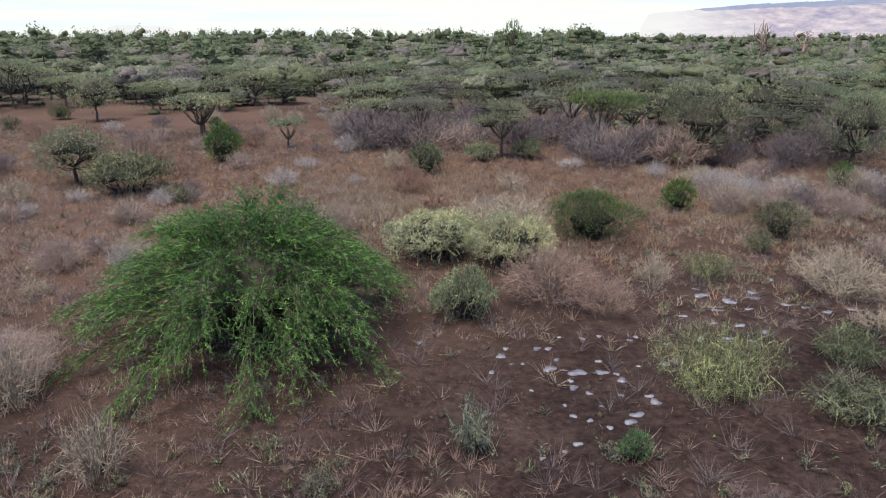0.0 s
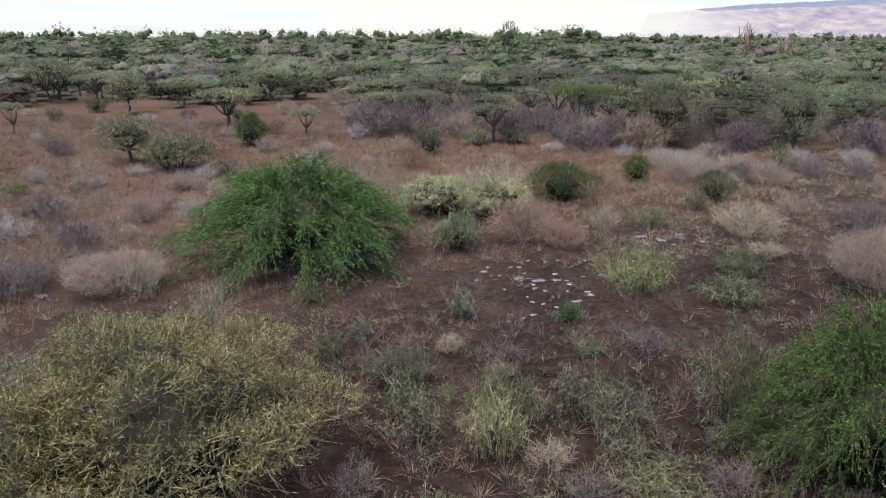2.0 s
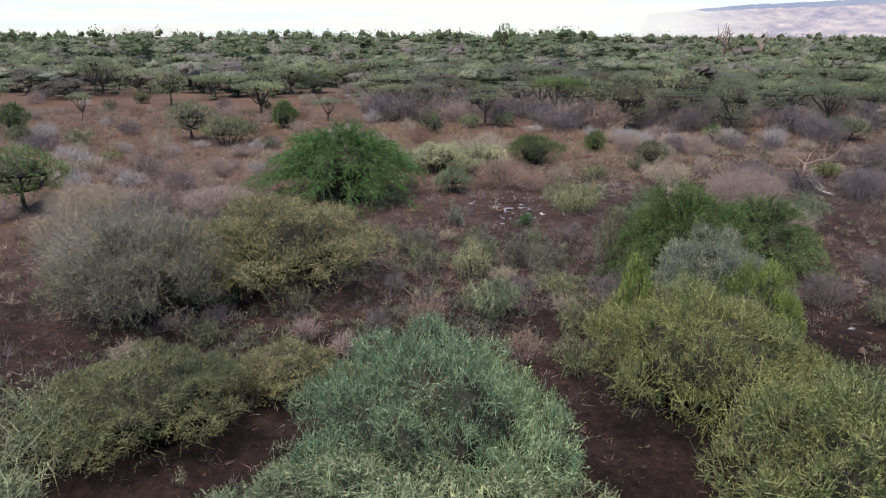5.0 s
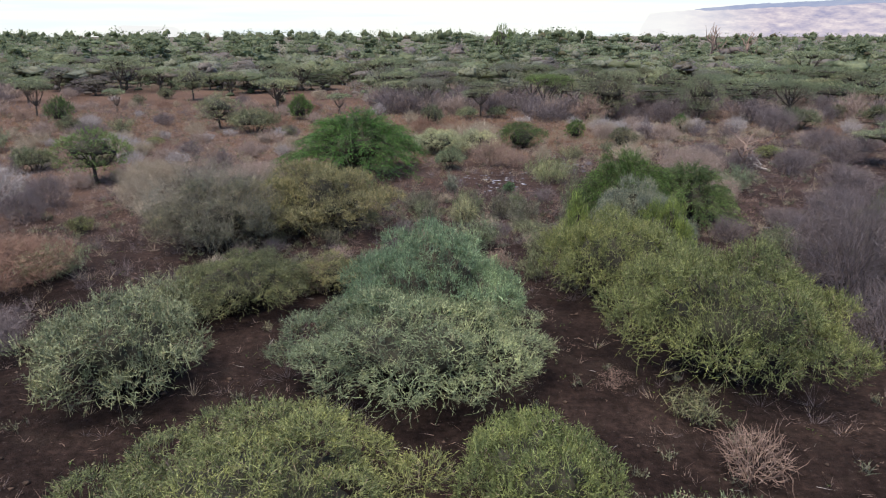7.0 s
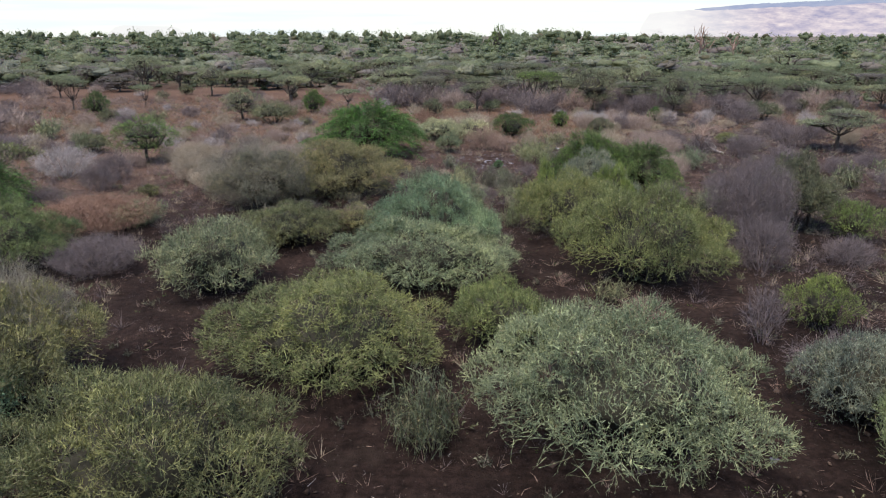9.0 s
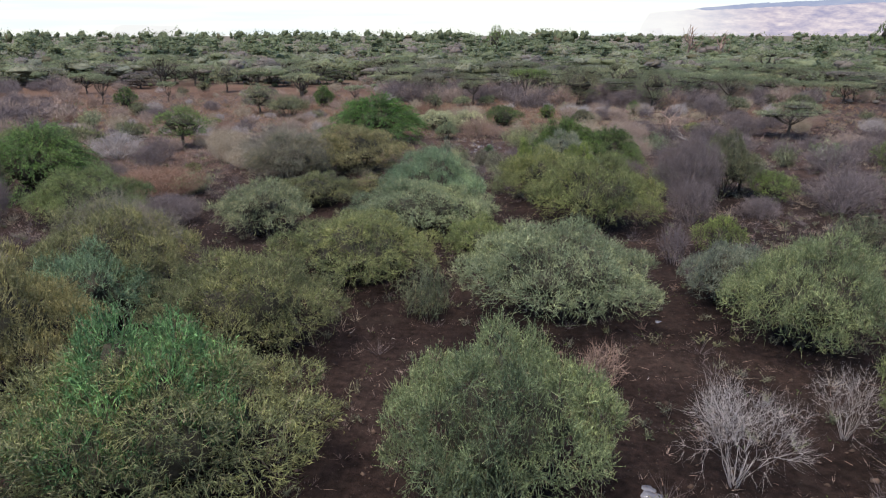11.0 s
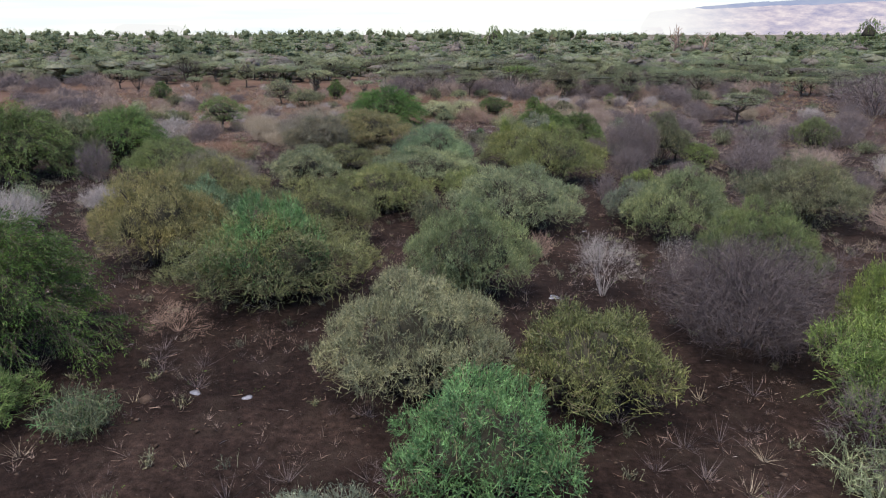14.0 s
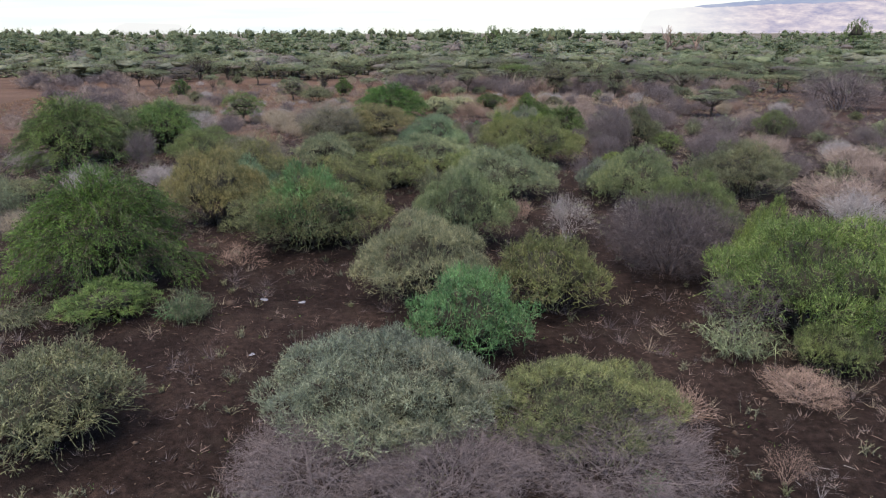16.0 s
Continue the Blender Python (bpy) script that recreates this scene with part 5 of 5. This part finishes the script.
# ---- grass and herbs, too many to count ----
def tufts(name, n, inside, blades, length, width, material, seed, label, lean=0.5, leafy=None, x_range=(-60, 60), y_range=(-76, 80), clump=0.0, blade=False):
    r = np.random.default_rng(seed)
    x = np.empty(0)
    y = np.empty(0)
    while len(x) < n:
        a, b = r.uniform(*x_range, n * 2), r.uniform(*y_range, n * 2)
        ok = (np.abs(a) < 0.70 * (b + 84)) & (r.random(n * 2) < inside(a, b))
        if clump > 0:
            v = np.sin(a * 0.9 + 1.7 * np.sin(b * 0.43 + seed)) * np.sin(b * 0.8 + 1.5 * np.sin(a * 0.51 - seed))
            ok &= v > clump * 2 - 1 + r.normal(0, 0.25, n * 2)
        x, y = np.concatenate([x, a[ok]]), np.concatenate([y, b[ok]])
    x, y = x[:n], y[:n]
    foot = np.stack([x, y, ground_z(x, y) - 0.02], 1)
    size = r.uniform(0.5, 1.4, n)
    foot = np.repeat(foot, blades, 0)
    size = np.repeat(size, blades)[:, None]
    m = len(foot)
    out = r.normal(0, 1, (m, 3)) * np.array([1, 1, 0])
    a = foot + out * 0.07 * size
    d = unit(out * lean + np.array([0, 0, 1.0]) + r.normal(0, 0.15, (m, 3)))
    ln = length * size * r.uniform(0.5, 1.2, (m, 1))
    b = a + d * ln * 0.55
    c = a + d * ln + out * 0.12 * ln
    soup = Soup()
    if blade:
        leaves(soup, r, a, d, length * 1.0, width * 2, 1, splay=0.25)
    else:
        ribbons(soup, r, a, b, c, width, 1)
    if leafy:
        s = r.uniform(0.25, 1.0, (m, leafy, 1))
        qq = (a[:, None] + (c - a)[:, None] * s).reshape(-1, 3)
        leaves(soup, r, qq, np.repeat(d, leafy, 0), 0.16 * length + 0.03, 0.07 * length + 0.015, 0)
    ob = new(name, soup.mesh(name, (material, material) if not leafy else (material, TWIG["bark"])))
    return tagged(ob, label, "grass" if not leafy else "herbs", kind="stuff")


def clearing(a, b):
    return np.maximum(np.exp(-((b - 48) / 13) ** 2 - ((a - 2) / 18) ** 2), 0.4 * np.exp(-((b - 52) / 20) ** 2)) * np.where(a > 24, 0.25, 1.0)


def foreground(a, b):
    return np.where((b < 17) & (b > -6) & (np.abs(a) < 14), 1.0, 0.10) * np.where((np.abs(a - 4) < 8) & (b > 14) & (b < 26), 0.25, 1.0)


tufts("dry_grass", 9500, clearing, 9, 0.5, 0.017, TWIG["rust"], 41, "knee-high rust-coloured dry grass", y_range=(26, 92), x_range=(-80, 70), clump=0.3, blade=True)
tufts("dry_grass", 3400, lambda a, b: np.exp(-((b - 47) / 9) ** 2 - ((a - 3) / 14) ** 2), 9, 0.5, 0.014, TWIG["redbrown"], 40, "red-brown dry grass in the clearing", x_range=(-25, 30), y_range=(26, 66), blade=True)
tufts("dry_grass", 9000, lambda a, b: np.where(b > 24, 0.9, np.where(np.abs(a) > 14, 0.3, 0.05)), 9, 0.32, 0.009, TWIG["rose"], 42, "dusty pink dry grass on bare soil", clump=0.42, blade=True)
tufts("dry_grass", 3600, lambda a, b: np.where(b > 24, 0.8, np.where(np.abs(a) > 14, 0.3, 0.07)), 12, 0.45, 0.008, TWIG["straw"], 43, "pale straw grass in scattered tufts", clump=0.62, blade=True)
def mounds(name, n, inside, per, spread, tint, seed, label, x_range=(-40, 40), y_range=(-74, 45), clump=0.4):
    """Low herbs growing in mounds: leafy sprays rising from each foot."""
    r = np.random.default_rng(seed)
    x, y = np.empty(0), np.empty(0)
    while len(x) < n:
        a, b = r.uniform(*x_range, n * 3), r.uniform(*y_range, n * 3)
        v = np.sin(a * 0.7 + 1.7 * np.sin(b * 0.4 + seed)) * np.sin(b * 0.65 + 1.5 * np.sin(a * 0.5 - seed))
        ok = (np.abs(a) < 0.68 * (b + 84)) & (r.random(n * 3) < inside(a, b)) & (v > clump * 2 - 1 + r.normal(0, 0.3, n * 3))
        x, y = np.concatenate([x, a[ok]]), np.concatenate([y, b[ok]])
    x, y = x[:n], y[:n]
    size = np.repeat(r.uniform(0.5, 1.35, n), per)[:, None]
    foot = np.repeat(np.stack([x, y, ground_z(x, y)], 1), per, 0)
    out = unit(r.normal(0, 1, foot.shape)) * np.array([1, 1, 0])
    p = foot + out * spread * size * r.uniform(0, 1, size.shape) + np.array([0, 0, 0.16]) * size
    soup = Soup()
    sprays(soup, r, p, out * 0.7 + np.array([0, 0, 0.6]), 0.42, up=0.4, droop=0.1, wild=0.4, wide=0.009, forks=2, nleaf=4, leaf=(0.08, 0.035))
    return tagged(new(name, soup.mesh(name, (LEAF[tint], TWIG["bark"]))), label, "herbs", kind="stuff")


mounds("herbs", 1500, foreground, 13, 0.38, "herb", 44, "low grey-green herbs in mounds on dark soil")
mounds("herbs", 520, foreground, 12, 0.30, "greygreen", 45, "small green herbs in mounds on dark soil", clump=0.5)
tufts("dead_undergrowth", 4200, lambda a, b: np.where((b > 30) & (b < 62), 0.3, 1.0) * np.where((b > 16) | (np.abs(a) > 16), 0.7, np.where((b > -6) & (b < 19), 0.9, 0.12)), 26, 0.8, 0.007, TWIG["purple"], 46, "knee-high purplish grey dead shrubs", lean=0.8, clump=0.45, blade=True, x_range=(-75, 75), y_range=(-60, 80))
tufts("dead_undergrowth", 2000, lambda a, b: np.where((b > 16) | (np.abs(a) > 14), 0.8, 0.12), 24, 0.7, 0.007, TWIG["straw"], 47, "pale straw-coloured dead shrubs", lean=0.9, clump=0.5, blade=True, x_range=(-70, 70), y_range=(-60, 70))
tufts("dead_undergrowth", 1300, lambda a, b: np.where((b > 2) & (b < 17), 1.0, np.where((b >= 17) & (a < -12), 0.8, 0.04)), 22, 0.55, 0.0065, TWIG["pink"], 56, "shin-high brown dead weeds on the soil", lean=0.9, clump=0.35, blade=True, x_range=(-34, 26), y_range=(-40, 40))
tufts("dry_grass", 2600, lambda a, b: np.exp(-((b - 45) / 6.5) ** 2 - ((a + 3) / 8) ** 2), 9, 0.5, 0.012, TWIG["straw"], 57, "golden dry grass in a patch of the clearing", x_range=(-20, 14), y_range=(30, 60), blade=True)
tufts("dead_weeds", 1500, lambda a, b: np.where(np.abs(a) < 24, 1.0, 0.3), 9, 0.3, 0.006, TWIG["rose"], 58, "small dry weeds scattered over dark soil", lean=1.1, clump=0.35, blade=True, x_range=(-30, 30), y_range=(-74, 2))
tufts("dead_weeds", 700, lambda a, b: np.where(np.abs(a) < 24, 1.0, 0.3), 12, 0.36, 0.006, TWIG["purple"], 59, "small grey dead weeds scattered over dark soil", lean=1.1, clump=0.45, blade=True, x_range=(-30, 30), y_range=(-74, 2))
tufts("dry_grass", 1300, lambda a, b: np.exp(-((b - 19.5) / 3) ** 2 - ((a + 7.5) / 5) ** 2), 8, 0.16, 0.008, TWIG["redbrown"], 60, "red-brown leaf litter and short dry grass", lean=1.4, x_range=(-20, 5), y_range=(11, 28), blade=True)
tufts("dry_grass", 3000, lambda a, b: np.exp(-((b - 34) / 16) ** 2 - ((a + 24) / 16) ** 2), 10, 0.42, 0.011, TWIG["rose"], 61, "pale pinkish dry grass on reddish soil", x_range=(-60, 0), y_range=(4, 72), blade=True, clump=0.25)
tufts("dry_grass", 1600, lambda a, b: np.exp(-((b - 44) / 10) ** 2 - ((a - 20) / 14) ** 2), 11, 0.5, 0.011, TWIG["straw"], 62, "pale dry grass before the woodland", x_range=(-6, 48), y_range=(26, 66), blade=True, clump=0.4)
tufts("low_scrub", 420, lambda a, b: np.where((b > 24) | (np.abs(a) > 20), 0.7, 0.05), 8, 0.75, 0.008, LEAF["greygreen"], 48, "low grey-green scrub scattered over the clearing", leafy=7, lean=0.9, clump=0.55, x_range=(-75, 75), y_range=(-60, 85))


# ---- fallen twigs and litter ----
def litter(name, n, seed, material, label, length=0.5):
    r = np.random.default_rng(seed)
    y = r.uniform(-74, 34, n)
    x = r.uniform(-1, 1, n) * np.minimum(0.68 * (y + 84), 30)
    p = np.stack([x, y, ground_z(x, y) + 0.03], 1)
    ang = r.uniform(0, 2 * math.pi, n)
    d = np.stack([np.cos(ang), np.sin(ang), r.uniform(0, 0.35, n)], 1) * (length * r.uniform(0.3, 1.6, n))[:, None]
    soup = Soup()
    ribbons(soup, r, p, p + d * 0.5 + r.normal(0, 0.04, (n, 3)) * np.array([1, 1, 0.3]), p + d, 0.008, 0)
    return tagged(new(name, soup.mesh(name, (material,))), label, "litter", kind="stuff")


def clods(name, n, seed, material, label, size):
    """Crumbs and clods of earth and small stones: uneven eight-sided lumps, half sunk."""
    r = np.random.default_rng(seed)
    y = r.uniform(-74, 32, n)
    x = r.uniform(-1, 1, n) * np.minimum(0.66 * (y + 84), 26)
    c = np.stack([x, y, ground_z(x, y) + 0.01], 1)
    s = (size * r.lognormal(0, 0.5, n))[:, None]
    axes = np.array([[1, 0, 0], [-1, 0, 0], [0, 1, 0], [0, -1, 0], [0, 0, 0.7], [0, 0, -0.6]])
    v = c[:, None] + (axes[None] + r.normal(0, 0.18, (n, 6, 3))) * s[:, None] * r.uniform(0.6, 1.3, (n, 1, 3))
    f = np.array([[0, 2, 4], [2, 1, 4], [1, 3, 4], [3, 0, 4], [2, 0, 5], [1, 2, 5], [3, 1, 5], [0, 3, 5]])
    soup = Soup()
    soup.add(v, (np.arange(n)[:, None, None] * 6 + f).reshape(-1, 3), 0)
    return tagged(new(name, soup.mesh(name, (material,))), label, "soil", kind="stuff")


CLOD = twig_mat("clod_earth", (0.03, 0.019, 0.015), (0.085, 0.058, 0.046), 0.95)
clods("soil_clods", 6500, 55, CLOD, "loose brown clods and small stones on the soil", 0.055)
tufts("herbs", 800, lambda a, b: np.where(np.abs(a) < 22, 1.0, 0.2), 4, 0.16, 0.006, LEAF["green"], 49, "tiny green seedlings on the soil", leafy=4, lean=1.0, clump=0.3, x_range=(-26, 26), y_range=(-74, 30))
litter("fallen_twigs", 5000, 51, TWIG["pink"], "fallen brown twigs lying on the soil", 0.3)
litter("fallen_twigs", 900, 52, TWIG["white"], "bleached fallen twigs lying on the soil", 0.28)


# ---- puddles on the trodden ground ----
def puddle(x, y, rx, ry, seed):
    r = np.random.default_rng(seed)
    n = 18
    ang = np.arange(n) * 2 * math.pi / n
    wob = 1 + 0.28 * np.sin(2 * ang + r.uniform(0, 6)) + 0.2 * np.sin(3 * ang + r.uniform(0, 6)) + r.normal(0, 0.05, n)
    z = float(ground_z(x, y)) + 0.03
    rim = np.stack([x + rx * wob * np.cos(ang), y + ry * wob * np.sin(ang), np.full(n, z)], 1)
    foot = rim + np.array([0, 0, -0.14])
    soup = Soup()
    f = [(n * 2, k, (k + 1) % n) for k in range(n)] + [(k, k + n, (k + 1) % n) for k in range(n)] + [((k + 1) % n, k + n, (k + 1) % n + n) for k in range(n)]
    soup.add(np.concatenate([rim, foot, [[x, y, z + 0.001]]]), f)
    ob = new("puddle", soup.mesh("puddle", (WATER,)))
    return tagged(ob, "small shallow puddle shining on wet trodden soil", "puddle", "puddles")


rs = np.random.default_rng(61)
puddle(2.12, 22.78, 0.20, 0.15, 100)
puddle(3.75, 21.79, 0.24, 0.18, 101)
puddle(4.68, 21.55, 0.27, 0.21, 102)
puddle(5.51, 21.50, 0.19, 0.15, 103)
puddle(6.04, 20.87, 0.17, 0.13, 104)
puddle(5.99, 21.32, 0.11, 0.08, 105)
puddle(4.35, 20.49, 0.15, 0.12, 106)
puddle(4.77, 20.07, 0.11, 0.08, 107)
puddle(1.69, 21.52, 0.11, 0.09, 108)
puddle(4.01, 18.62, 0.10, 0.08, 109)
puddle(4.46, 18.30, 0.10, 0.07, 110)
puddle(3.82, 17.00, 0.12, 0.09, 111)
puddle(5.98, 18.66, 0.20, 0.15, 112)
puddle(5.64, 18.23, 0.18, 0.14, 113)
puddle(4.96, 17.88, 0.11, 0.08, 114)
puddle(6.73, 19.36, 0.19, 0.14, 115)
puddle(6.67, 19.74, 0.12, 0.09, 116)
puddle(3.50, 23.36, 0.16, 0.12, 117)
puddle(3.91, 23.31, 0.14, 0.10, 118)
puddle(4.48, 24.27, 0.09, 0.07, 119)
puddle(2.34, 23.42, 0.12, 0.09, 120)
puddle(5.33, 24.16, 0.11, 0.08, 121)
puddle(6.03, 24.38, 0.11, 0.08, 122)
puddle(7.14, 24.01, 0.12, 0.09, 123)
puddle(7.43, 24.31, 0.11, 0.08, 124)
puddle(7.84, 22.07, 0.25, 0.19, 125)
puddle(8.40, 22.27, 0.20, 0.15, 126)
puddle(11.45, 28.54, 0.31, 0.23, 127)
puddle(12.39, 27.77, 0.30, 0.23, 128)
puddle(11.48, 26.67, 0.21, 0.16, 129)
puddle(13.66, 28.25, 0.27, 0.20, 130)
puddle(13.87, 28.92, 0.21, 0.16, 131)
puddle(11.79, 25.13, 0.20, 0.15, 132)
puddle(12.54, 24.55, 0.16, 0.12, 133)
puddle(10.79, 25.33, 0.15, 0.11, 134)
puddle(11.49, 29.38, 0.15, 0.11, 135)
puddle(12.89, 26.92, 0.16, 0.12, 136)
puddle(15.54, 30.63, 0.15, 0.12, 137)
puddle(16.60, 33.57, 0.10, 0.07, 138)
puddle(6.87, 21.85, 0.08, 0.06, 139)
puddle(2.91, 20.26, 0.08, 0.06, 140)
puddle(3.87, 19.34, 0.07, 0.06, 141)
puddle(2.74, 16.37, 0.08, 0.06, 142)
puddle(3.40, 16.62, 0.06, 0.05, 143)
puddle(-0.90, 23.94, 0.09, 0.07, 144)
puddle(4.33, 20.94, 0.09, 0.07, 145)
puddle(10.91, 31.67, 0.16, 0.12, 146)
puddle(10.84, 33.32, 0.17, 0.13, 147)
puddle(14.68, 27.42, 0.20, 0.15, 148)
puddle(15.42, 27.20, 0.18, 0.13, 149)
puddle(16.13, 26.72, 0.21, 0.16, 150)
puddle(17.27, 27.05, 0.18, 0.13, 151)
puddle(10.87, 23.94, 0.23, 0.17, 152)
puddle(9.83, 24.01, 0.18, 0.13, 153)
puddle(11.64, 23.73, 0.16, 0.12, 154)
puddle(9.89, 26.15, 0.15, 0.12, 155)
puddle(8.44, 23.68, 0.12, 0.09, 156)
puddle(5.59, 22.32, 0.10, 0.08, 157)
puddle(4.10, 22.48, 0.10, 0.08, 158)
puddle(2.84, 22.17, 0.08, 0.06, 159)
puddle(5.00, 19.21, 0.07, 0.05, 160)
puddle(5.78, 19.85, 0.08, 0.06, 161)
puddle(2.44, 22.17, 0.07, 0.06, 162)
puddle(-7.65, -49.28, 0.20, 0.13, 200)
puddle(-5.76, -49.57, 0.16, 0.11, 201)
puddle(6.10, -40.24, 0.23, 0.16, 202)
puddle(6.11, -40.01, 0.22, 0.15, 203)
puddle(-18.19, 19.56, 0.34, 0.23, 204)
puddle(9.68, -28.76, 0.14, 0.09, 205)
puddle(-6.70, -54.90, 0.14, 0.10, 206)
puddle(20.32, 6.23, 0.18, 0.12, 207)
puddle(16.70, 0.78, 0.16, 0.11, 208)


# ---- dead wood ----
def dead_tree(x, y, height, spread, seed, label, tint="white", lie=0.0, limbs=7):
    """Bare limbs, forked twice, from one trunk; lie tips it over towards the ground."""
    r = np.random.default_rng(seed)
    base = np.array([0.0, 0.0, -0.15])
    top = np.array([r.normal(0, 0.1) * height, r.normal(0, 0.1) * height, height * 0.55])
    foot = new("dead_tree")
    foot.matrix_basis = pose(x, y, float(ground_z(x, y)) + 0.12 * lie, 70 * lie, 0, r.uniform(0, 360))
    tagged(foot, label, "dead tree", "dead trees")
    trunk = Soup()
    path = bent(r, base, top, 6, 0.08)
    g = 0.035 * height
    tube(trunk, path, np.linspace(g, g * 0.6, 6), 8)
    t = new("trunk", trunk.mesh("dead_trunk", (TWIG[tint],), flat=False))
    t.parent = foot
    for i in range(limbs):
        lm = Soup()
        q0 = path[r.integers(2, 6)]
        a = 2 * math.pi * i / limbs + r.normal(0, 0.4)
        end = q0 + np.array([math.cos(a) * spread * r.uniform(0.5, 1), math.sin(a) * spread * r.uniform(0.5, 1), height * r.uniform(0.1, 0.45)])
        p2 = bent(r, q0, end, 6, 0.14)
        tube(lm, p2, np.linspace(g * 0.5, g * 0.12, 6), 6)
        for j in range(4):
            q1 = p2[r.integers(2, 6)]
            e1 = q1 + r.normal(0, 0.3, 3) * spread + np.array([0, 0, 0.12 * height])
            tube(lm, bent(r, q1, e1, 4, 0.15), np.linspace(g * 0.2, g * 0.05, 4), 4)
        limb = new("limb", lm.mesh("dead_limb", (TWIG[tint],), flat=False))
        limb.parent = foot
    return foot


dead_tree(82.0, 186.0, 17.0, 4.0, 71, "tall weathered dead tree above the woodland", "pink")
dead_tree(92.0, 184.0, 13.0, 3.0, 72, "leaning weathered dead tree above the woodland", "pink")
dead_tree(27.2, 26.2, 4.0, 2.4, 73, "low weathered dead tree with twisted limbs on the clearing", "pink")
dead_tree(28.9, 25.0, 2.6, 1.6, 74, "fallen bleached dead tree lying on the clearing", lie=1.0)
plant("round", "darkgreen", 17.0, 176.0, 8.0, 13.0, "dry grass")
plant("round", "darkgreen", 184.0, 243.0, 11.0, 16.5, "dry grass")
